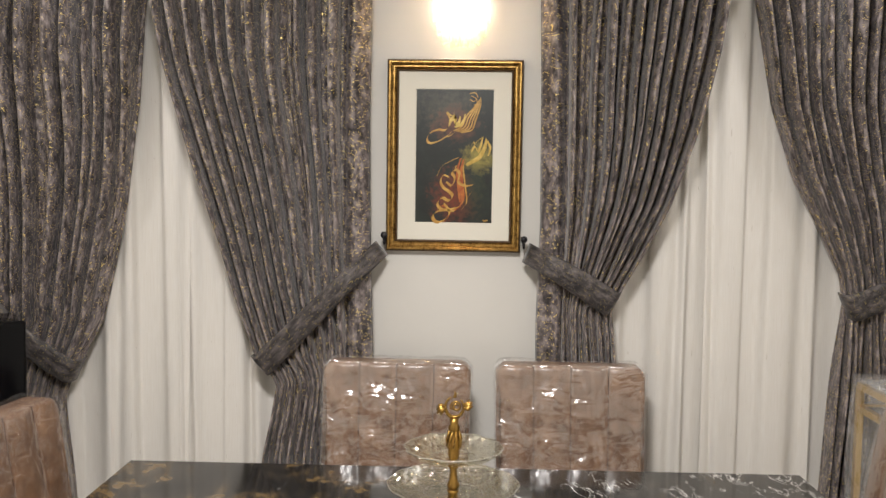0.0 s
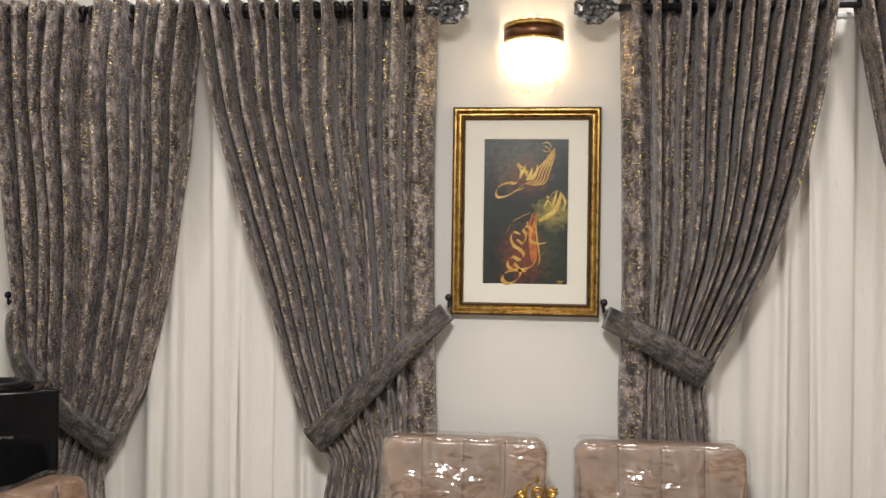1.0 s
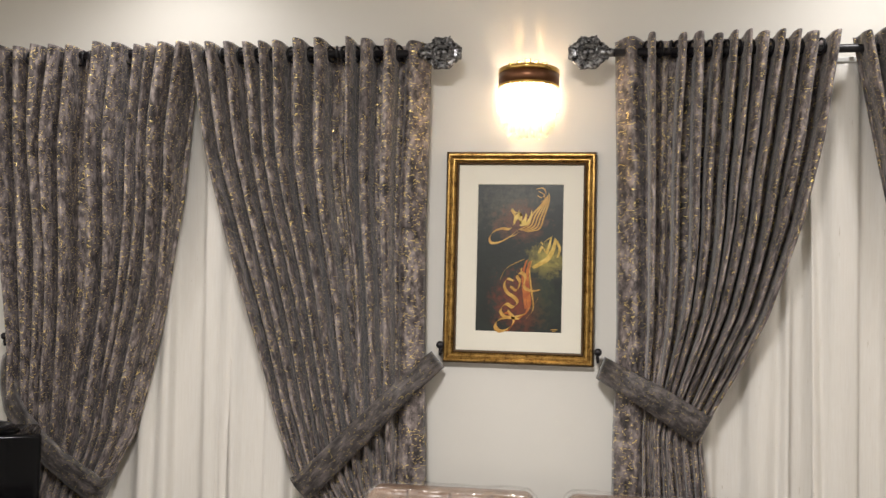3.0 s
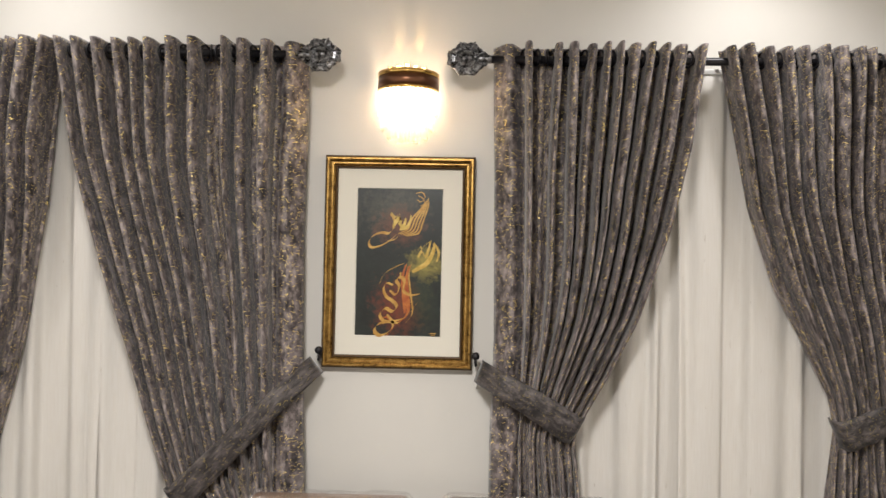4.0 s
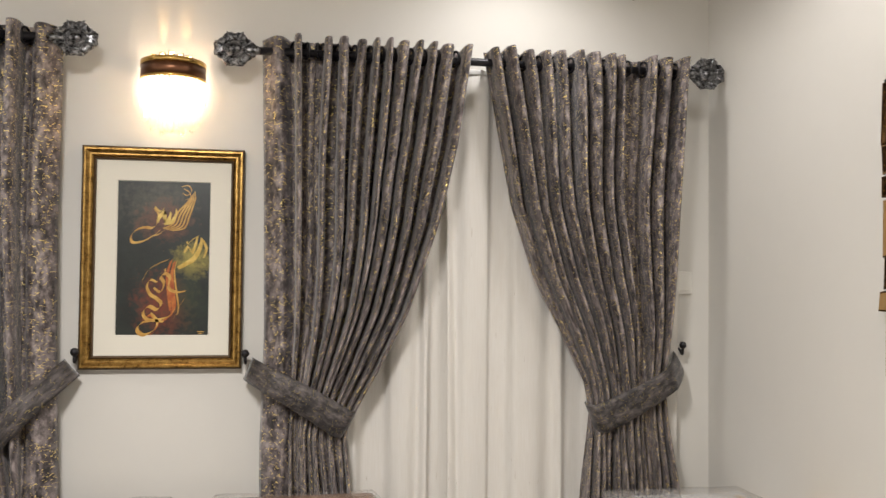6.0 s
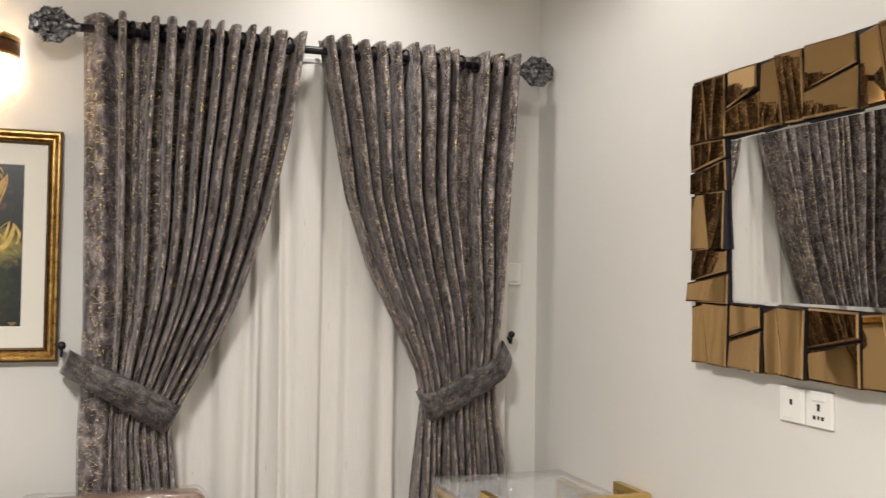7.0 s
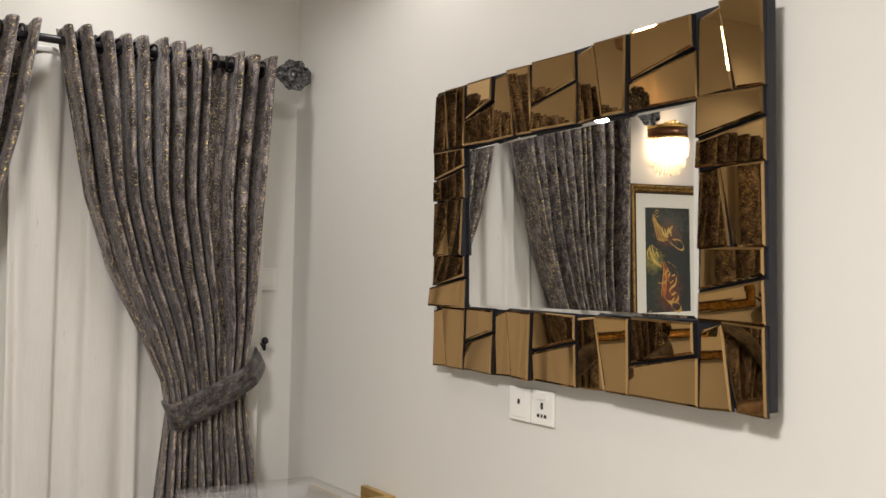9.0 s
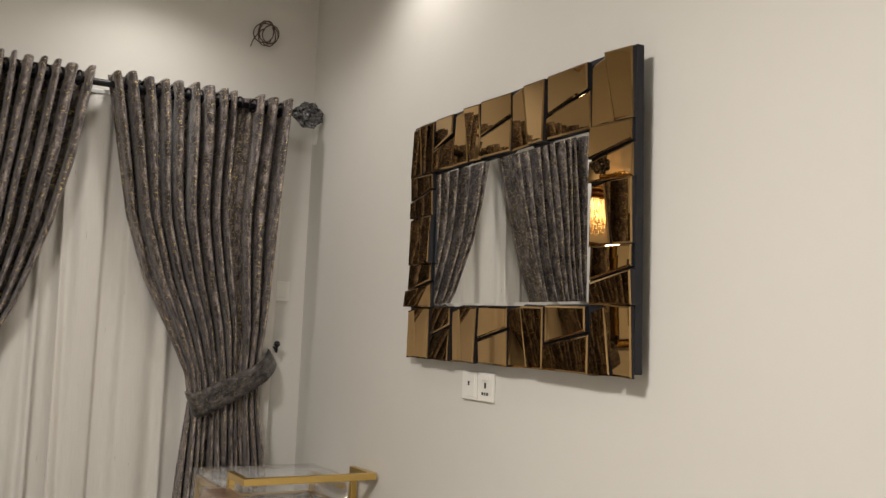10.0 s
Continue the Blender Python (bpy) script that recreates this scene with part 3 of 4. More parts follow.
def sheer(x0, x1, splits, seed):
    """Voile in two layers: a plain one against the window and pleated panels before it, with narrow gaps between the panels."""
    rng = random.Random(seed)
    top = thing("sheer_curtain", "ivory slub voile curtain hanging in soft folds", "sheer curtain", "voile curtains before the windows")
    zs = np.linspace(2.27, 0.02, 46)

    def layer(a, b, base, depth, rate, name):
        n = max(40, int((b - a) * 190))
        u = np.linspace(0, b - a, n)
        xyz, uv = np.zeros((len(zs), n, 3)), np.zeros((len(zs), n, 2))
        waves = [(rng.uniform(4.5, 6.0) * rate, rng.random() * 6.3, 0.60), (rng.uniform(8, 10) * rate, rng.random() * 6.3, 0.45), (rng.uniform(14, 18) * rate, rng.random() * 6.3, 0.20)]
        for r, z in enumerate(zs):
            fall = 1 - z / 2.27
            y = sum(k * np.sin(f * math.tau * u + ph + 0.7 * fall * math.sin(ph * 3)) for f, ph, k in waves)
            y = np.tanh(y * 2.3)
            xyz[r, :, 0] = a + u + 0.007 * np.sin(u * 55 + z * 1.3) + 0.010 * np.sin(u * 19 + 2.0 * fall + seed)
            xyz[r, :, 1] = base + depth * y * (0.75 + 0.3 * fall)
            xyz[r, :, 2] = z
            uv[r, :, 0], uv[r, :, 1] = u * 1.8 + a, z
        sheet(name, xyz, uv, SHEER, top, 0.001)

    layer(x0, x1, -0.010, 0.004, 1.0, "lining")
    marks = [x0] + [x for s in splits for x in s] + [x1]
    for a, b in zip(marks[::2], marks[1::2]):
        layer(a, b, -0.040, 0.022, 0.9, "voile")
    part("track", boxes(((x0, -0.060, 2.268), (x1, -0.004, 2.285)), bevel=0.003), WINDOW_WHITE, top)


sheer(-1.74, -0.33, [(-0.960, -0.985)], 11)
sheer(0.33, 1.66, [(0.900, 0.875)], 12)


def finial_mesh():
    """A dense cast rosette: scalloped plate, rows of leaf curls and a beaded boss."""
    bm = bmesh.new()
    n = 80
    edge = lambda k: 0.043 + 0.0045 * abs(math.sin(k / n * math.tau * 4)) + (0.006 if abs(math.cos(k / n * math.tau)) > 0.95 else 0)
    rim = [[bm.verts.new((edge(k) * q * math.cos(k / n * math.tau), edge(k) * q * math.sin(k / n * math.tau), h)) for k in range(n)] for q, h in ((1.0, -0.006), (1.0, 0.0), (0.93, 0.003), (0.5, 0.002))]
    for p, q in zip(rim, rim[1:]):
        for k in range(n):
            bm.faces.new((p[k], p[(k + 1) % n], q[(k + 1) % n], q[k]))
    bm.faces.new(rim[0][::-1])
    lathe([(0.0, 0.015), (0.010, 0.014), (0.014, 0.010), (0.0155, 0.007), (0.023, 0.008), (0.025, 0.001)], 28, bm)
    for k in range(16):
        a = math.tau * k / 16
        r = bmesh.ops.create_icosphere(bm, subdivisions=1, radius=0.0028)["verts"]
        bmesh.ops.translate(bm, verts=r, vec=(0.0193 * math.cos(a), 0.0193 * math.sin(a), 0.0095))
    for k in range(8):
        a = math.tau * (k + 0.5) / 8
        for s in (-1, 1):
            pts = []
            for j in range(12):
                w = j / 11
                curl = 0.011 * (1 - 0.65 * w)
                b = a + s * 0.19
                c = Vector((0.038 * math.cos(b), 0.038 * math.sin(b), 0))
                g = a + math.pi * 0.9 * s + s * w * 5.0
                pts.append((c.x + curl * math.cos(g), c.y + curl * math.sin(g), 0.004 + 0.004 * w))
            tube(pts, [0.0034 - 0.0016 * j / 11 for j in range(12)], 6, bm)
        tip = 0.052 if k % 2 else 0.050
        tube([(0.026 * math.cos(a), 0.026 * math.sin(a), 0.005), (0.042 * math.cos(a), 0.042 * math.sin(a), 0.008), (tip * math.cos(a), tip * math.sin(a), 0.002)], [0.003, 0.0052, 0.0015], 6, bm)
    return bm


def rod(x0, x1, z0, z1):
    top = thing("curtain_rod", "black metal curtain rod with antique silver rosette finials", "curtain rod", "curtain rods over the windows")
    part("pole", tube([(x0 + 0.055, RODY, z0), (x1 - 0.055, RODY, z1)], 0.0125, 14), BLACK_MATT, top, "", True)
    for x, z, s in ((x0, z0, -1), (x1, z1, 1)):
        f = part("finial", finial_mesh(), SILVER, top, "antique silver openwork rosette", True)
        f.matrix_basis = pose(x, RODY - 0.004, z, 90, 0, 0) @ Matrix.Diagonal((1.22, 1.12, 1.2, 1))
        neck = lathe([(0.0, -0.001), (0.010, 0), (0.013, 0.008), (0.010, 0.014), (0.014, 0.02), (0.010, 0.028), (0.013, 0.036), (0.0, 0.037)], 16)
        n = part("collar", neck, SILVER, f, "", True)
        n.matrix_basis = pose(-s * 0.062, 0, 0, 0, s * 90, 0)
    for x in (x0 + 0.115, x1 - 0.115):
        z = z0 + (z1 - z0) * (x - x0) / (x1 - x0)
        part("bracket", tube([(x, -0.001, z - 0.03), (x, -0.03, z - 0.028), (x, RODY, z - 0.016)], 0.006, 8), BLACK_MATT, top, "", True)


rod(-1.855, -0.248, 2.314, 2.298)
rod(0.207, 1.744, 2.292, 2.297)


# ---- framed picture ----
def canvas_material():
    m, t, b = material("painted_canvas", 0.35)
    v = coords(t)
    grain = noise_of(t, v, 60, 5, 0.6)
    base = ramp(t, noise_of(t, v, 12, 5, 0.6), [(0.3, (0.003, 0.006, 0.005)), (0.7, (0.013, 0.020, 0.016))])

    def blotch(col, centre, colour, size):
        mp = node(t, "ShaderNodeMapping", Location=(-centre[0], 0, -centre[1]))
        t.links.new(v, mp.inputs[0])
        sc = node(t, "ShaderNodeVectorMath")
        sc.operation = "MULTIPLY"
        t.links.new(mp.outputs[0], sc.inputs[0])
        sc.inputs[1].default_value = (1 / size[0], 0, 1 / size[1])
        ln = node(t, "ShaderNodeVectorMath")
        ln.operation = "LENGTH"
        t.links.new(sc.outputs[0], ln.inputs[0])
        rough = maths(t, "ADD", ln.outputs["Value"], maths(t, "MULTIPLY", maths(t, "SUBTRACT", grain, 0.5), 2.2))
        return mixed(t, maths(t, "MULTIPLY", maths(t, "SUBTRACT", 1.15, rough, True), 0.75, True), col, colour)

    c = blotch(base, (-0.02, 0.16), (0.085, 0.078, 0.055), (0.11, 0.08))
    c = blotch(c, (0.0, 0.115), (0.15, 0.045, 0.02), (0.085, 0.065))
    c = blotch(c, (0.085, -0.005), (0.40, 0.33, 0.07), (0.06, 0.055))
    c = blotch(c, (0.0, -0.14), (0.20, 0.035, 0.012), (0.085, 0.095))
    c = blotch(c, (0.07, -0.12), (0.02, 0.035, 0.015), (0.06, 0.09))
    t.links.new(c, b.inputs["Base Color"])
    bump(t, b, grain, 0.3, 0.002)
    return m


CANVAS = canvas_material()


def paint(name, a, b2):
    m, t, b = material(name, 0.35)
    t.links.new(ramp(t, noise_of(t, coords(t), 45, 4), [(0.35, a), (0.65, b2)]), b.inputs["Base Color"])
    return m


GOLD_PAINT = paint("ochre_gold_paint", (0.42, 0.21, 0.035), (0.62, 0.38, 0.09))
YELLOW_PAINT = paint("yellow_ochre_paint", (0.48, 0.31, 0.05), (0.70, 0.50, 0.13))
ORANGE_PAINT = paint("burnt_orange_paint", (0.30, 0.055, 0.012), (0.52, 0.17, 0.03))


def stroke(bm, pts, width, nib=50.0, y=-0.0012):
    """A broad-nib pen stroke in the picture's plane."""
    path = smooth_path([(p[0], 0, p[1]) for p in pts], 7)
    n = len(path)
    dx, dz = math.cos(math.radians(nib)) * width / 2, math.sin(math.radians(nib)) * width / 2
    last = None
    for i, p in enumerate(path):
        k = 0.35 + 0.65 * math.sin(math.pi * min(1, (i + 1.5) / (n + 1.5))) ** 0.5
        pair = (bm.verts.new((p.x - dx * k, y, p.z - dz * k)), bm.verts.new((p.x + dx * k, y, p.z + dz * k)))
        if last:
            bm.faces.new((last[0], pair[0], pair[1], last[1]))
        last = pair


def picture():
    top = thing("framed_picture", "painting with flowing gold calligraphy on dark green in gilt frame", "picture", "", (0, -0.004, 1.66))
    W, H = 0.24, 0.339

    def ring(w, h, steps):
        """Mitred moulding: rows of (inset, depth) swept round the rectangle."""
        bm = bmesh.new()
        loops = []
        for inset, depth in steps:
            a, b = w - inset, h - inset
            loops.append([bm.verts.new(c) for c in ((-a, -depth, -b), (a, -depth, -b), (a, -depth, b), (-a, -depth, b))])
        for p, q in zip(loops, loops[1:]):
            for k in range(4):
                bm.faces.new((p[k], p[(k + 1) % 4], q[(k + 1) % 4], q[k]))
        bmesh.ops.recalc_face_normals(bm, faces=bm.faces)
        return bm

    fr = part("frame", ring(W, H, [(0.004, 0.0), (0.004, 0.026), (0.007, 0.031), (0.012, 0.031), (0.017, 0.026), (0.022, 0.022), (0.026, 0.022), (0.033, 0.016), (0.033, 0.0)]), GILT, top, "worn antique gilt moulding")
    part("outer_edge", ring(W, H, [(0.0, 0.0), (0.0, 0.024), (0.002, 0.029), (0.0045, 0.0295), (0.0045, 0.0)]), GILT_DARK, fr)
    part("inner_bead", ring(W, H, [(0.033, 0.0), (0.033, 0.0185), (0.0355, 0.020), (0.0395, 0.018), (0.041, 0.012), (0.041, 0.0)]), GILT_DARK, fr)
    part("mount", ring(W, H, [(0.040, 0.009), (0.1015, 0.009), (0.1035, 0.0062)]), MAT_BOARD, top, "cream mount board with bevelled window")
    cv = part("canvas", boxes(((-0.139, -0.006, -0.243), (0.139, -0.001, 0.243))), CANVAS, top, "dark green ground with brown and yellow clouds")
    U = 0.00168      # one pen unit in metres

    layer = [-0.0066]

    def pen(name, mat, rows, label):
        bm = bmesh.new()
        for width, nib, pts in rows:
            layer[0] -= 0.00012
            stroke(bm, [(x * U, z * U) for x, z in pts], width * U, nib, layer[0])
        part(name, bm, mat, cv, label)

    pen("lettering", GOLD_PAINT, [
        (6, 55, [(-6, 52), (-20, 40), (-38, 30), (-54, 28), (-58, 38), (-50, 50), (-34, 56), (-20, 55), (-12, 66), (-10, 80), (-18, 92)]),
        (3, 55, [(-22, 40), (-8, 44), (4, 56)]),
        *[(3.2, 140, [(-2 + 4 * k, 54 - k), (16 + 5 * k, 64 - 2 * k), (24 + 5 * k, 84 - 2 * k), (38 + 4 * k, 100 + 2 * k), (46 + 2 * k, 112 + 3 * k)]) for k in range(5)],
        (2.5, 60, [(30, 132), (42, 134), (48, 124), (40, 116), (32, 120)]), (2, 60, [(34, 128), (44, 122), (46, 112), (38, 108)]),
    ], "gold flowing letters")
    pen("lettering", YELLOW_PAINT, [
        (9, 120, [(-12, 66), (-8, 76), (2, 84), (0, 68), (8, 70), (12, 84)]), (6, 120, [(0, 62), (12, 66), (20, 78), (22, 90)]),
        (3, 60, [(-16, 94), (-8, 86), (0, 92)]),
        (9, 135, [(26, -18), (40, -10), (54, 0), (64, 18), (68, 38)]), (6, 130, [(36, 10), (44, 22), (50, 10), (56, 24), (60, 40)]),
        (3, 60, [(42, 24), (50, 34), (62, 42)]), (3, 60, [(34, 20), (40, 30), (44, 26)]), (5, 20, [(70, 34), (76, 18), (72, 2)]),
    ], "yellow ochre letters")
    pen("lettering", ORANGE_PAINT, [
        (10, 40, [(20, -6), (15, -30), (17, -62), (20, -90), (12, -108), (0, -114)]), (8, 40, [(14, -4), (8, -28), (10, -60), (14, -96)]),
        (7, 50, [(-34, -112), (-20, -104), (-8, -118), (-14, -134), (-22, -140)]),
    ], "burnt orange letters")
    pen("lettering", GOLD_PAINT, [
        (7, 50, [(-10, -44), (-22, -40), (-28, -52), (-22, -66), (-10, -74), (-2, -84), (-10, -94), (-24, -88), (-34, -100), (-26, -112), (-8, -112), (12, -106), (22, -92)]),
        (8, 50, [(2, -116), (-18, -114), (-36, -118), (-44, -130), (-34, -140), (-18, -134), (-8, -118), (-20, -100)]),
        (7, 50, [(-16, -54), (-4, -62), (2, -46), (-4, -34), (4, -28), (12, -36), (10, -54), (24, -62), (40, -60)]),
        (3, 50, [(-36, -42), (-26, -22), (-8, -10), (10, -2)]), (3.5, 50, [(22, -98), (32, -84), (38, -74)]),
        (4, 50, [(-4, -28), (4, -20), (2, -32)]), (4, 45, [(-44, -104), (-38, -98)]), (4, 50, [(24, -4), (20, -26), (24, -60), (28, -96), (16, -114)]),
    ], "gold and amber letters")
    part("signature", boxes(((0.104, -0.0078, -0.227), (0.124, -0.0072, -0.2245)), ((0.108, -0.0078, -0.232), (0.12, -0.0072, -0.2298))), GOLD_PAINT, cv, "tiny unreadable signature")
    part("backing_board", boxes(((-0.236, -0.001, -0.335), (0.236, 0.003, 0.335))), WOOD, top)


picture()


# ---- wall lamp ----
def sconce():
    top = thing("wall_lamp", "brass wall lamp with crystal prisms, switched on", "wall lamp", "", (0.019, 0, 2.145))
    part("back_plate", boxes(((-0.055, -0.014, -0.06), (0.055, -0.001, 0.12)), bevel=0.004), BRASS, top)

    def half(rx, ry, z0, z1, thick, n=28):
        bm = bmesh.new()
        rows = []
        for k in range(n + 1):
            a = math.pi * k / n
            c, s = math.cos(a), -math.sin(a)
            rows.append([bm.verts.new(p) for p in ((rx * c, ry * s - 0.012, z0), (rx * c, ry * s - 0.012, z1),
                                                     ((rx - thick) * c, (ry - thick) * s - 0.012, z1), ((rx - thick) * c, (ry - thick) * s - 0.012, z0))])
        for p, q in zip(rows, rows[1:]):
            for j in range(4):
                bm.faces.new((p[j], p[(j + 1) % 4], q[(j + 1) % 4], q[j]))
        bmesh.ops.recalc_face_normals(bm, faces=bm.faces)
        return bm

    part("band", half(0.098, 0.115, 0.066, 0.104, 0.003), BRONZE_BAND, top, "curved dark bronze band", True)
    part("upper_rim", half(0.099, 0.116, 0.104, 0.118, 0.004), BRASS, top, "bright brass rim", True)
    part("lower_rim", half(0.099, 0.116, 0.058, 0.066, 0.004), BRASS, top, "bright brass rim", True)
    bm = bmesh.new()
    for x in (-0.052, -0.026, 0.0, 0.026, 0.052):
        box(bm, (x - 0.009, -0.085, 0.116), (x + 0.009, -0.077, 0.142 - abs(x) * 0.25), 0.003)
    box(bm, (-0.068, -0.083, 0.112), (0.068, -0.079, 0.122), 0.002)
    part("crown", bm, BRASS, top)
    for x in (-0.045, 0.0, 0.045):
        b = part("bulb", lathe([(0.0, -0.05), (0.010, -0.046), (0.015, -0.03), (0.015, 0.02), (0.010, 0.034), (0.0, 0.036)], 16), BULB, top, "lit warm bulb", True)
        b.matrix_basis = pose(x, -0.055, 0.02)
    drop = None
    for tier, (rx, ry, z, ln, count) in enumerate(((0.094, 0.110, 0.060, 0.085, 20), (0.080, 0.094, 0.028, 0.10, 17), (0.060, 0.072, -0.015, 0.085, 13), (0.032, 0.045, -0.05, 0.06, 7))):
        for k in range(count):
            a = math.pi * (k + 0.5) / count
            if drop is None:
                bm = bmesh.new()
                ring = []
                for r, zz in ((0.006, 0.0), (0.0075, -0.12), (0.0075, -0.88), (0.0, -1.0)):
                    ring.append([bm.verts.new((r * math.cos(q * math.tau / 6), r * math.sin(q * math.tau / 6), zz)) for q in range(6)] if r else [bm.verts.new((0, 0, zz))])
                for p, q in zip(ring[:2], ring[1:3]):
                    for j in range(6):
                        bm.faces.new((p[j], p[(j + 1) % 6], q[(j + 1) % 6], q[j]))
                for j in range(6):
                    bm.faces.new((ring[2][j], ring[2][(j + 1) % 6], ring[3][0]))
                bm.faces.new(ring[0][::-1])
                ob = drop = part("crystal", bm, CRYSTAL, top, "hanging clear crystal prism")
            else:
                ob = new("crystal", drop.data)
                ob.parent = top
            ob.matrix_basis = pose(rx * math.cos(a), -ry * math.sin(a) - 0.012, z, 0, 0, math.degrees(a)) @ Matrix.Diagonal((1, 1, ln, 1))


sconce()


# ---- mirror ----
def mirror():
    """A silver glass framed by tilted bronze mirror facets on a dark board, hung on the east wall."""
    top = thing("wall_mirror", "rectangular mirror framed by tilted bronze mirror facets", "mirror")
    top.matrix_basis = pose(RW - 0.020, -1.503, 1.740, 0, -1.0, -1.42)
    Wd, Hd = 0.525, 0.356          # half width and height of the whole
    iw0, iw1, ih0, ih1 = 0.384, 0.365, 0.203, 0.199     # glass: far, near, lower, upper
    part("backing_board", boxes(((-0.020, -Wd + 0.009, -Hd + 0.006), (0.0, Wd + 0.012, Hd + 0.004)), bevel=0.001), BACKING, top, "dark backing board")
    g = bmesh.new()
    lo, hi = (-iw1, -ih0), (iw0, ih1)
    bev = 0.009
    o = [g.verts.new((-0.0225, *c)) for c in ((lo[0], lo[1]), (hi[0], lo[1]), (hi[0], hi[1]), (lo[0], hi[1]))]
    i = [g.verts.new((-0.0255, *c)) for c in ((lo[0] + bev, lo[1] + bev), (hi[0] - bev, lo[1] + bev), (hi[0] - bev, hi[1] - bev), (lo[0] + bev, hi[1] - bev))]
    b = [g.verts.new((-0.0205, *c)) for c in ((lo[0], lo[1]), (hi[0], lo[1]), (hi[0], hi[1]), (lo[0], hi[1]))]
    for k in range(4):
        j = (k + 1) % 4
        g.faces.new((o[k], o[j], i[j], i[k]))
        g.faces.new((b[k], b[j], o[j], o[k]))
    g.faces.new(i)
    bmesh.ops.recalc_face_normals(g, faces=g.faces)
    part("glass", g, SILVER_MIRROR, top, "clear silver mirror glass with bevelled edge")
    rng = random.Random(7)

    def facet(quad, tilt_u, tilt_v, lift):
        """quad: corners (u, v) with u from the far to the near edge; its face leans by the two slopes and stands lift off the board."""
        cu, cv = sum(q[0] for q in quad) / 4, sum(q[1] for q in quad) / 4
        low = min(tilt_u * (q[0] - cu) + tilt_v * (q[1] - cv) for q in quad)
        bm = bmesh.new()
        c = 0.0045

        def at(q, inset, h):
            du, dv = cu - q[0], cv - q[1]
            u = q[0] + math.copysign(min(abs(du), inset), du)
            v = q[1] + math.copysign(min(abs(dv), inset), dv)
            return (-0.0202 - h, -u, v)

        height = lambda q: lift + tilt_u * (q[0] - cu) + tilt_v * (q[1] - cv) - low
        base = [bm.verts.new(at(q, 0.0, 0.0)) for q in quad]
        rim = [bm.verts.new(at(q, 0.0, height(q) - 0.0022)) for q in quad]
        face = [bm.verts.new(at(q, c, height(q))) for q in quad]
        sides = []
        for k in range(4):
            j = (k + 1) % 4
            sides.append(bm.faces.new((base[k], base[j], rim[j], rim[k])))
            bm.faces.new((rim[k], rim[j], face[j], face[k]))
        bm.faces.new(face)
        bmesh.ops.recalc_face_normals(bm, faces=bm.faces)
        for f in sides:
            f.material_index = 1
        ob = part("mirror_facet", bm, BRONZE_MIRROR, top)
        ob.data.materials.append(BACKING)

    def upright(u0, u1, v0, v1):
        """Two tall strips that share a slanting joint."""
        w, j = u1 - u0, rng.uniform(-0.03, 0.03)
        gap, e = 0.002, rng.uniform(0.004, 0.014)
        facet([(u0, v0 - e * 0.3), (u0 + w * (0.50 + j), v0), (u0 + w * (0.34 + j), v1), (u0 + gap, v1 - e)], rng.uniform(-0.08, 0.04), rng.uniform(-0.05, 0.03), 0.006)
        facet([(u0 + w * (0.56 + j), v0), (u1 - gap, v0 - e * 0.2), (u1 - gap * 2, v1), (u0 + w * (0.35 + j), v1 + e * 0.4)], rng.uniform(-0.06, 0.09), rng.uniform(-0.06, 0.05), 0.010)

    def stacked(u0, u1, v0, v1):
        """An upper and a lower piece that share a rising joint."""
        h, w, j = v1 - v0, u1 - u0, rng.uniform(-0.04, 0.04)
        a, b2 = v0 + h * (0.40 + j), v0 + h * (0.60 + j)
        facet([(u0 + 0.002, a + 0.006), (u1 - w * 0.04, b2 + 0.006), (u1 - w * 0.05, v1), (u0 + 0.003, v1 + 0.003)], rng.uniform(-0.06, 0.07), rng.uniform(-0.06, 0.04), 0.009)
        facet([(u0 - 0.002, v0), (u1 + 0.001, v0 - 0.002), (u1 - 0.001, b2 - 0.001), (u0 + 0.001, a)], rng.uniform(-0.08, 0.05), rng.uniform(-0.07, 0.03), 0.010)

    us = [-Wd - 0.015, -iw0 - 0.004, -0.265, -0.118, 0.035, 0.192, iw1 + 0.002, Wd - 0.008]
    for k in range(7):
        for v0, v1 in ((ih1 + 0.003, Hd), (-Hd, -ih0 - 0.003)):
            (upright, stacked)[k % 2](us[k], us[k + 1], v0, v1)
    vs = [-ih0, -0.072, 0.072, ih1]
    for u0, u1 in ((-Wd - 0.018, -iw0 - 0.003), (iw1 + 0.003, Wd - 0.008)):
        for k in range(3):
            (stacked, upright)[k % 2](u0, u1, vs[k] + 0.001, vs[k + 1] - 0.001)


mirror()


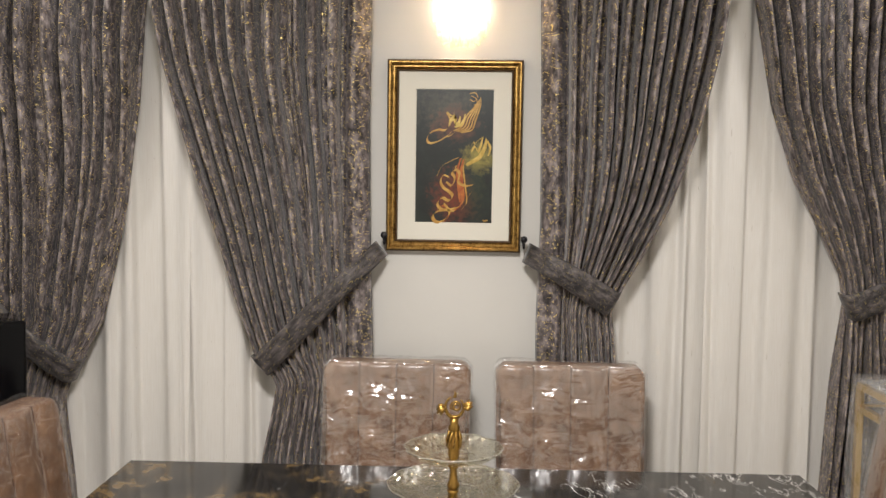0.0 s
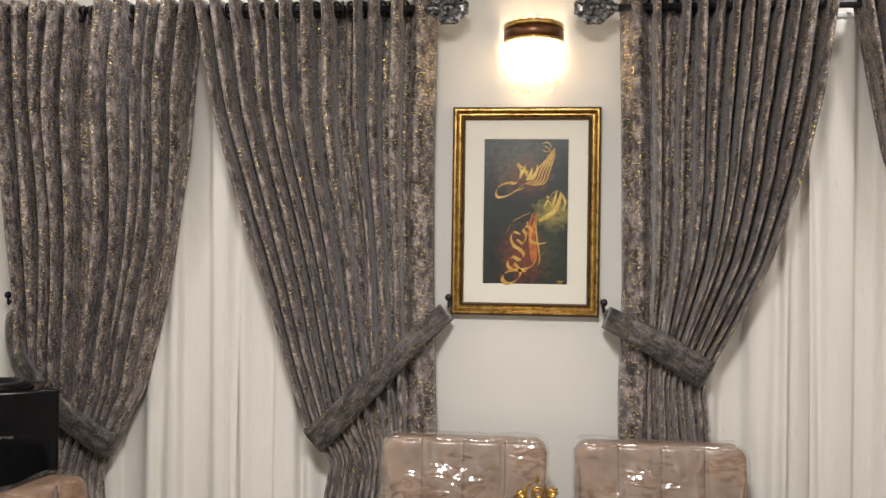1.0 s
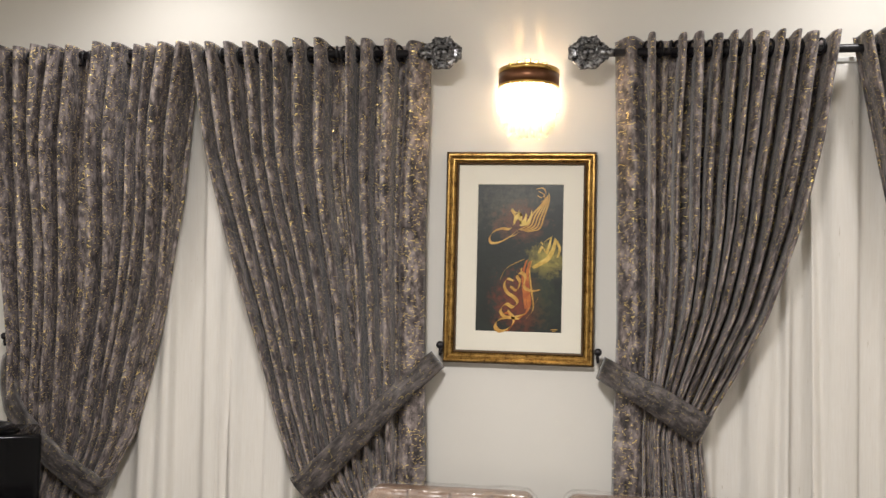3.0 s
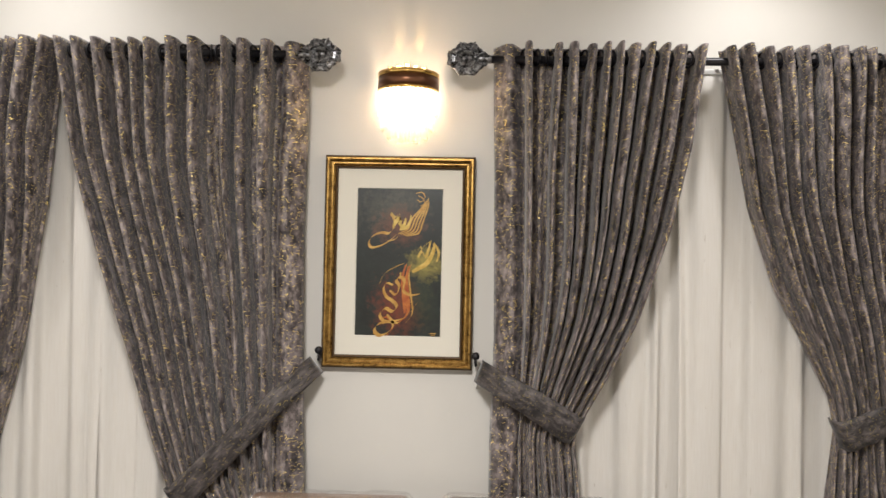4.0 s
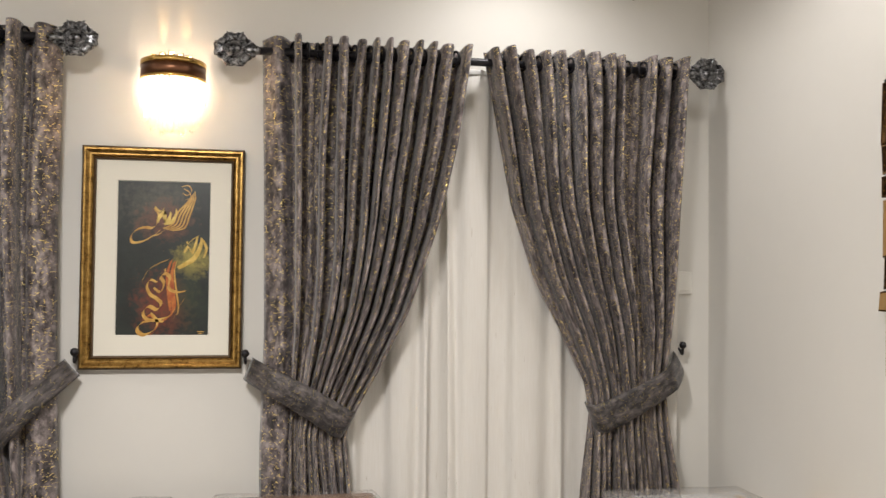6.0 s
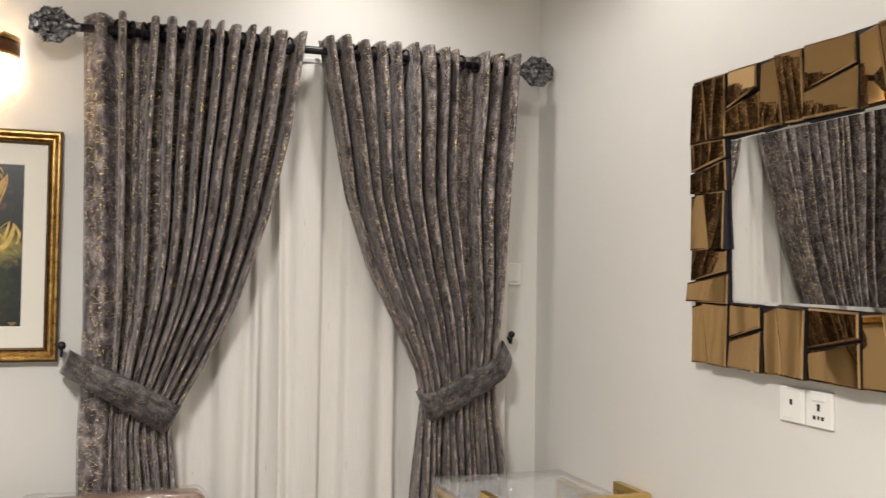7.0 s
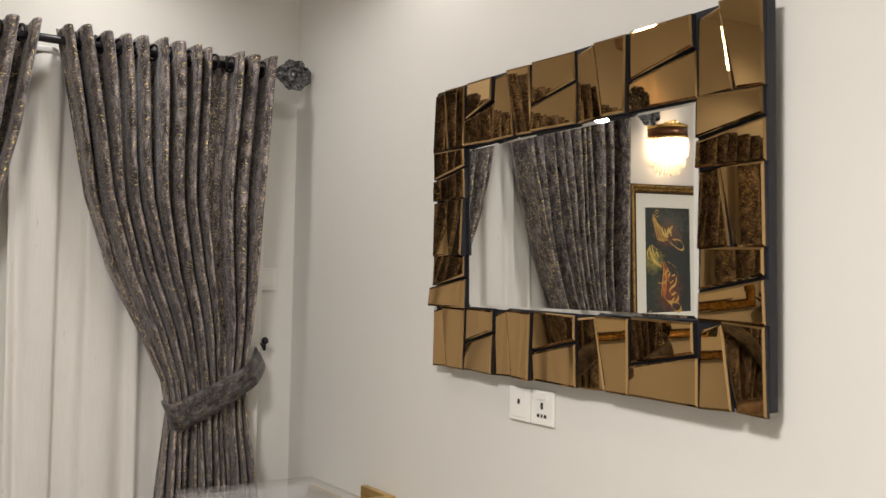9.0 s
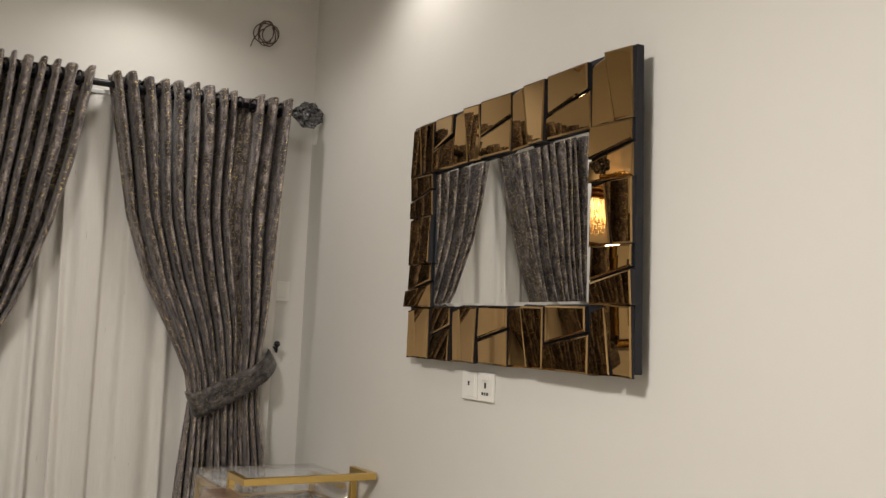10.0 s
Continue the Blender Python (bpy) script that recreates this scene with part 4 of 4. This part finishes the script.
# ---- switch, sockets, wires ----
def wall_plate(name, label, category, m, kind):
    top = new(name)
    top.empty_display_size = 0.03
    top.matrix_basis = m
    tagged(top, label, category, "electrical plates on the walls")
    part("plate", boxes(((-0.039, -0.009, -0.039), (0.039, -0.0005, 0.039)), bevel=0.0025), PLASTIC_WHITE, top)
    if kind == "switch":
        part("rocker", boxes(((-0.026, -0.0125, -0.026), (0.026, -0.0085, 0.026)), bevel=0.0015), PLASTIC_WHITE, top)
    if kind == "dimmer":
        part("rocker", boxes(((-0.028, -0.0105, -0.030), (0.028, -0.0085, 0.030)), bevel=0.001), PLASTIC_WHITE, top)
        part("indicator", boxes(((-0.004, -0.0112, 0.000), (0.004, -0.0100, 0.012))), DARK_SLOT, top)
    if kind == "socket":
        part("rocker", boxes(((-0.020, -0.012, 0.018), (0.020, -0.0085, 0.033)), bevel=0.001), PLASTIC_WHITE, top)
        for lo, hi in (((-0.004, -0.003), (0.004, 0.012)), ((-0.016, -0.022), (-0.008, -0.014)), ((0.008, -0.022), (0.016, -0.014)), ((-0.003, -0.022), (0.003, -0.014))):
            part("pin_hole", boxes(((lo[0], -0.0098, lo[1]), (hi[0], -0.0086, hi[1]))), DARK_SLOT, top)


wall_plate("light_switch", "white square light switch beside the curtain", "light switch", pose(1.708, 0, 1.600), "switch")
wall_plate("wall_switch", "white switch plate below the mirror", "switch plate", pose(RW, -1.303, 1.319, 0, 0, -90), "dimmer")
wall_plate("wall_socket", "white power socket below the mirror", "socket", pose(RW, -1.385, 1.319, 0, 0, -90), "socket")

w = thing("wire_coil", "loose coil of brown wire coming out of the wall", "wire", "", (1.582, 0, 2.622))
rngw = random.Random(3)
bm = bmesh.new()
for k in range(5):
    rx, rz = rngw.uniform(0.024, 0.046), rngw.uniform(0.036, 0.056)
    cx, tilt = rngw.uniform(-0.012, 0.018), rngw.uniform(-0.8, 0.3)
    pts = []
    for j in range(26):
        a = j / 26 * math.tau * 0.97 + k
        x, z = rx * math.cos(a), rz * math.sin(a)
        pts.append((cx + x * math.cos(tilt) - z * math.sin(tilt), -0.03 - 0.014 * math.sin(a + k), x * math.sin(tilt) + z * math.cos(tilt)))
    tube(pts, 0.0022, 6, bm)
part("loops", bm, WIRE, w, "", True)
part("wire_end", tube(smooth_path([(0.0, -0.0005, 0.02), (-0.02, -0.04, 0.01), (-0.05, -0.035, -0.03), (-0.062, -0.03, -0.065)], 7), 0.0022, 6), WIRE, w, "", True)

w = thing("wall_fitting", "small pinkish plastic fitting on the wall near the ceiling", "wall fitting", "", (0.563, 0, 2.655))
part("cap", lathe([(0.0, 0.03), (0.02, 0.028), (0.03, 0.018), (0.034, 0.0005), (0.0, 0.0005)], 20), PINK_WIRE, w, "", True).matrix_basis = pose(0, 0, 0, 90, 0, 0)


# ---- dining table ----
TROT = 1.45
table = thing("dining_table", "black marble dining table with gold and white veins", "dining table", "", (0.064, -0.733, 0), TROT)
TL, TD, TZ = 0.952, 1.0, 0.76
part("tabletop", boxes(((-TL, -TD, TZ - 0.032), (TL, 0, TZ)), bevel=0.005), MARBLE, table, "polished black marble slab with gold and white veins")
for x in (-0.62, 0.62):
    for y in (-0.82, -0.18):
        part("leg", boxes(((x - 0.045, y - 0.045, 0), (x + 0.045, y + 0.045, TZ - 0.032)), bevel=0.006), WOOD, table)
part("apron", boxes(((-0.66, -0.86, TZ - 0.10), (0.66, -0.84, TZ - 0.032)), ((-0.66, -0.16, TZ - 0.10), (0.66, -0.14, TZ - 0.032)),
                    ((-0.68, -0.84, TZ - 0.10), (-0.66, -0.16, TZ - 0.032)), ((0.66, -0.84, TZ - 0.10), (0.68, -0.16, TZ - 0.032))), WOOD, table)


# ---- chairs ----
def chair(at, rz, label, seed, wrap=True):
    """An upholstered dining chair with a channelled back, still in packing film. It faces -y."""
    rng = random.Random(seed)
    top = thing("dining_chair", label, "dining chair", "chairs round the table", at, rz)
    half, zt, zb = 0.248, 0.966, 0.50

    def back_point(u, v, side, off=0.0):
        """u across -1..1, v up 0..1; side 0 front, 1 rear."""
        z = zb + (zt - zb) * v
        bow = 0.018 * (1 - u * u)
        rake = 0.075 * v
        corner = 0.030 * max(0, abs(u) - 0.86) ** 2 / 0.0196 * max(0, v - 0.8) * 5
        z -= corner
        w = half * (0.97 + 0.03 * v) + off
        puff = 0.010 * abs(math.sin(2 * math.pi * u)) ** 0.5 if side == 0 else 0.004
        y = (-0.042 - bow * 0.3 - puff - off) if side == 0 else (0.042 + off)
        return (u * w, y + rake - 0.05, z + (off if v > 0.9 else 0))

    def shell(off, wrinkle, n=40, m=18):
        bm = bmesh.new()
        grid = {}
        for s in (0, 1):
            for a in range(n + 1):
                for c in range(m + 1):
                    p = Vector(back_point(a / n * 2 - 1, c / m, s, off))
                    if wrinkle:
                        d = noise.noise(p * 14 + Vector((seed, s, 0))) + 0.6 * abs(noise.noise(p * 34 + Vector((seed * 2, 0, s))))
                        p += Vector((0, (-1 if s == 0 else 1) * wrinkle * d, wrinkle * 0.6 * d if c == m else 0))
                    grid[s, a, c] = bm.verts.new(p)
        for a in range(n):
            for c in range(m):
                bm.faces.new((grid[0, a, c], grid[0, a + 1, c], grid[0, a + 1, c + 1], grid[0, a, c + 1]))
                bm.faces.new((grid[1, a, c], grid[1, a, c + 1], grid[1, a + 1, c + 1], grid[1, a + 1, c]))
            bm.faces.new((grid[0, a, m], grid[0, a + 1, m], grid[1, a + 1, m], grid[1, a, m]))
            bm.faces.new((grid[0, a, 0], grid[1, a, 0], grid[1, a + 1, 0], grid[0, a + 1, 0]))
        for c in range(m):
            bm.faces.new((grid[0, 0, c], grid[0, 0, c + 1], grid[1, 0, c + 1], grid[1, 0, c]))
            bm.faces.new((grid[0, n, c], grid[1, n, c], grid[1, n, c + 1], grid[0, n, c + 1]))
        bmesh.ops.recalc_face_normals(bm, faces=bm.faces)
        return bm

    bm = shell(0, 0)
    rim = [e for e in bm.edges if len(e.link_faces) == 2 and e.calc_face_angle(0) > 0.9]
    bmesh.ops.bevel(bm, geom=rim, offset=0.014, segments=3, affect="EDGES", profile=0.5)
    bk = part("backrest", bm, SUEDE, top, "tan channelled upholstered back", True)
    for u in (-0.5, 0.0, 0.5):
        path = [Vector(back_point(u, c / 14, 0)) + Vector((0, 0.0005, 0)) for c in range(15)]
        part("seam", tube(path, 0.0022, 6), SEAM, bk, "dark stitched seam")
    part("seat", box(bmesh.new(), (-0.245, -0.50, 0.40), (0.245, -0.02, 0.49), 0.025, 3), SUEDE, top, "", True)
    for x in (-0.21, 0.21):
        for y in (-0.46, -0.04):
            part("leg", lathe([(0.0, 0), (0.013, 0), (0.020, 0.40), (0.0, 0.40)], 12), WOOD, top, "", True).matrix_basis = pose(x, y, 0)
    if wrap:
        part("film_wrap", shell(0.006, 0.006, 110, 60), FILM, bk, "clear wrinkled packing film", True).visible_shadow = False
    return top


chair((-0.170, -0.262, 0), 1.0, "tan channelled dining chair in packing film beside the white wall", 1)
chair((0.408, -0.252, 0), 1.0, "tan channelled dining chair in packing film before the curtain", 2)
chair((-1.095, -1.10, 0), 84.0, "tan dining chair in packing film beside the water dispenser", 3)
chair((1.26, -0.93, 0), -92.0, "tan dining chair in packing film beside the bar cart", 4)


# ---- two-tier stand ----
def stand():
    top = thing("cake_stand", "two-tier cut glass stand with ornate brass stem on the table", "cake stand", "", (0.050, -1.10, TZ))
    part("foot", lathe([(0.0, 0.0), (0.055, 0.0), (0.058, 0.004), (0.045, 0.010), (0.018, 0.018), (0.010, 0.032), (0.014, 0.040), (0.010, 0.050), (0.016, 0.058), (0.0, 0.060)], 32), OLD_GOLD, top, "", True)

    def dish(r, z):
        bm = bmesh.new()
        n, prof = 96, ((0.012, 0.0), (0.45, 0.001), (0.72, 0.006), (0.90, 0.016), (1.0, 0.027), (0.985, 0.030), (0.89, 0.021), (0.71, 0.011), (0.45, 0.006), (0.012, 0.005))
        rings = []
        for k in range(n):
            a = math.tau * k / n
            row = []
            for j, (q, h) in enumerate(prof):
                cut = 1 + (0.022 if k % 4 < 2 else -0.012) * (q > 0.6)
                row.append(bm.verts.new((q * r * cut * math.cos(a), q * r * cut * math.sin(a), z + h + (0.003 if (k % 8 < 4) and q > 0.85 else 0))))
            rings.append(row)
        for k in range(n):
            p, q = rings[k], rings[(k + 1) % n]
            for j in range(len(prof)):
                i = (j + 1) % len(prof)
                bm.faces.new((p[j], q[j], q[i], p[i]))
        bmesh.ops.recalc_face_normals(bm, faces=bm.faces)
        return bm

    for r, z, size in ((0.160, 0.046, "large"), (0.119, 0.136, "small")):
        d = part("dish", dish(r, z), GLASS, top, size + " scalloped cut glass dish")
        # rim highlight built as a silver mirror tube; the dish edge itself is plain glass
        rim = tube([((r + 0.002 * math.cos(12 * a)) * math.cos(a), (r + 0.002 * math.cos(12 * a)) * math.sin(a), z + 0.0295) for a in (math.tau * k / 96 for k in range(96))], 0.0014, 6, closed=True)
        part("rim", rim, SILVER_MIRROR, d, "thin mirror tube standing in for the glint on the glass rim", True)
        foot = tube([(r * 0.45 * math.cos(a), r * 0.45 * math.sin(a), z + 0.006) for a in (math.tau * k / 48 for k in range(48))], 0.0010, 6, closed=True)
        part("ridge", foot, SILVER_MIRROR, d, "", True)
    bm = lathe([(0.0, 0.058), (0.012, 0.060), (0.016, 0.072), (0.010, 0.085), (0.008, 0.110), (0.013, 0.120), (0.009, 0.132), (0.014, 0.146), (0.014, 0.158), (0.017, 0.165), (0.015, 0.185),
                (0.011, 0.205), (0.015, 0.214), (0.009, 0.224), (0.011, 0.236), (0.0, 0.238)], 24)
    stem = part("stem", bm, OLD_GOLD, top, "turned ornate gold stem", True)
    for k in range(8):
        a = math.tau * k / 8
        bm = tube([(0.016 * math.cos(a), 0.016 * math.sin(a), 0.166), (0.018 * math.cos(a + 0.3), 0.018 * math.sin(a + 0.3), 0.188), (0.013 * math.cos(a + 0.5), 0.013 * math.sin(a + 0.5), 0.206)], 0.003, 5)
        part("leaf", bm, OLD_GOLD, stem, "", True)
    # leafy ring handle
    ring = [(0.022 * math.cos(a), 0, 0.264 + 0.025 * math.sin(a)) for a in (math.radians(-250 + 300 * k / 30) for k in range(31))]
    handle = part("handle", tube(ring, [0.0020 + 0.0026 * math.sin(math.pi * k / 30) for k in range(31)], 8), OLD_GOLD, top, "leafy gold ring handle", True)
    curl = [((0.004 + 0.010 * k / 24) * math.cos(k * 0.42) + 0.004, -0.003, 0.266 + (0.004 + 0.010 * k / 24) * math.sin(k * 0.42)) for k in range(25)]
    part("curl", tube(curl, [0.0018 + 0.0014 * math.sin(math.pi * k / 24) for k in range(25)], 7), OLD_GOLD, handle, "", True)
    part("neck", tube([(0, 0, 0.232), (0.003, 0, 0.237), (0.0, 0, 0.243)], 0.0045, 8), OLD_GOLD, handle, "", True)
    for s, lift in ((-1, -0.35), (1, 0.15)):      # a drooping leaf on one side, an upturned one on the other
        for k in range(4):
            a = lift + (k - 1.5) * 0.36
            r0 = Vector((s * 0.021, -0.002, 0.264))
            out = Vector((s * math.cos(a), 0.12 * (k - 1.5), math.sin(a)))
            ln = 0.026 - 0.004 * abs(k - 1.5)
            bm = tube(smooth_path([r0, r0 + out * ln * 0.6 + Vector((0, -0.004, 0.002)), r0 + out * ln + Vector((0, 0.002, 0.005 * (1 if lift > 0 else -1)))], 5), [0.0012 + 0.0038 * math.sin(math.pi * min(1, (j + 1) / 11)) for j in range(11)], 7)
            part("leaf", bm, OLD_GOLD, handle, "", True)
    part("bud", tube(smooth_path([(0.0, 0, 0.288), (0.003, -0.002, 0.296), (0.0, -0.003, 0.303)], 5), [0.0042 - 0.0003 * j for j in range(11)], 7), OLD_GOLD, handle, "", True)


stand()


# ---- water dispenser ----
def dispenser():
    top = thing("water_dispenser", "glossy black water dispenser in the corner", "water dispenser", "", (-1.452, -0.62, 0), 31.0)
    part("body", box(bmesh.new(), (-0.165, 0.0, 0.02), (0.165, 0.29, 1.108), 0.02, 4), BLACK, top, "", True)
    part("front_panel", box(bmesh.new(), (-0.172, -0.016, 0.03), (0.172, 0.001, 1.120), 0.010, 4), BLACK, top, "glossy black front panel", True)
    part("bottle_seat", lathe([(0.0, 1.118), (0.070, 1.118), (0.074, 1.126), (0.088, 1.126), (0.104, 1.120), (0.112, 1.1075), (0.0, 1.1075)], 40), BLACK, top, "round black bottle seat", True).matrix_basis = pose(0, 0.15, 0)
    part("seat_ring", lathe([(0.076, 1.1265), (0.078, 1.129), (0.086, 1.129), (0.088, 1.1265)], 40), BLACK_MATT, top, "", True).matrix_basis = pose(0, 0.15, 0)
    bm = boxes(((-0.001, -0.0175, 0.990), (0.010, -0.0163, 0.998)))
    for k in range(7):
        box(bm, (0.014 + k * 0.0062, -0.0175, 0.990), (0.018 + k * 0.0062, -0.0163, 0.9965 if k else 0.998))
    part("badge", bm, SILVER, top, "small silver badge")
    for x in (-0.14, 0.14):
        for y in (0.04, 0.26):
            part("foot", lathe([(0.0, 0), (0.018, 0), (0.016, 0.021), (0.0, 0.021)], 12), BLACK_MATT, top).matrix_basis = pose(x, y, 0)


dispenser()


# ---- bar cart ----
def cart():
    top = thing("bar_cart", "gold metal bar cart with smoked glass shelves, wrapped in film", "bar cart", "", (0, 0, 0))
    x0, x1, y0, y1 = 1.365, 1.790, -0.745, -0.235
    p = 0.011
    for x in (x0, x1):
        for y, h in ((-0.60, 0.985), (y1, 0.930)):
            part("post", boxes(((x - p, y - p, 0.07), (x + p, y + p, h - p)), bevel=0.002), CART_GOLD, top)
            wh = part("wheel", lathe([(0.008, -0.012), (0.033, -0.012), (0.036, 0), (0.033, 0.012), (0.008, 0.012)], 20, closed=True), BLACK_MATT, top, "", True)
            wh.matrix_basis = pose(x, y, 0.036, 0, 90, 0)
    part("handle_bar", boxes(((x0 - p, y0 - p, 0.985 - p), (x1 + p, y0 + p, 0.985 + p)), bevel=0.002), CART_GOLD, top, "square gold handle bar")
    for x in (x0, x1):
        part("handle_return", boxes(((x - p, y0 + p, 0.985 - p), (x + p, -0.60 + p, 0.985 + p)), bevel=0.002), CART_GOLD, top)
    for z, back in ((0.845, y1), (0.30, y1)):
        part("shelf_rail", boxes(((x0 + p, y0 - p, z - p), (x1 - p, y0 + p, z + p)), bevel=0.002), CART_GOLD, top)
        part("shelf_rail", boxes(((x0 + p, back - p, z - p), (x1 - p, back + p, z + p)), bevel=0.002), CART_GOLD, top)
        for x in (x0, x1):
            part("shelf_rail", boxes(((x - p, y0 + p, z - p), (x + p, back - p, z + p)), bevel=0.002), CART_GOLD, top)
        part("shelf", boxes(((x0 + p, y0 + p, z - 0.006), (x1 - p, back - p, z + 0.006))), SMOKED, top, "smoked glass shelf")
    part("upper_shelf", boxes(((x0 - 0.005, -0.50, 0.930), (x1 + 0.005, y1 - 0.02, 0.942)), bevel=0.002), CLEAR_SHELF, top, "clear glass top shelf")
    for x in (x0, x1):
        part("side_rail", boxes(((x - p, -0.52, 0.908), (x + p, y1, 0.930)), bevel=0.002), CART_GOLD, top)
    # film draped over top and sides
    n = 44
    xyz = np.zeros((n, n, 3))
    for a in range(n):
        for c in range(n):
            u, v = a / (n - 1), c / (n - 1)
            q = Vector(((v - 0.5) * 1.5, (u - 0.5) * 1.6, 0))
            x = min(max(q.x, -0.232), 0.232)
            y = min(max(q.y, -0.17), 0.17)
            drop = max(abs(q.x) - 0.23, 0) + max(abs(q.y) - 0.17, 0)
            w = 0.010 * noise.noise(Vector((u * 9, v * 9, 2))) + 0.006 * noise.noise(Vector((u * 25, v * 25, 5)))
            xyz[a, c] = (1.580 + x + (w if abs(q.x) > 0.23 else 0) * 1.2, -0.365 + y + (w if abs(q.y) > 0.17 else 0), 0.947 - drop * 0.97 + (0.4 * w + 0.003 if drop == 0 else 0))
    xyz[:, :, 0] = np.minimum(xyz[:, :, 0], RW - 0.004)
    uv = np.zeros((n, n, 2))
    sheet("film_wrap", xyz, uv, FILM_HAZY, top, 0, "hazy packing film").visible_shadow = False


cart()
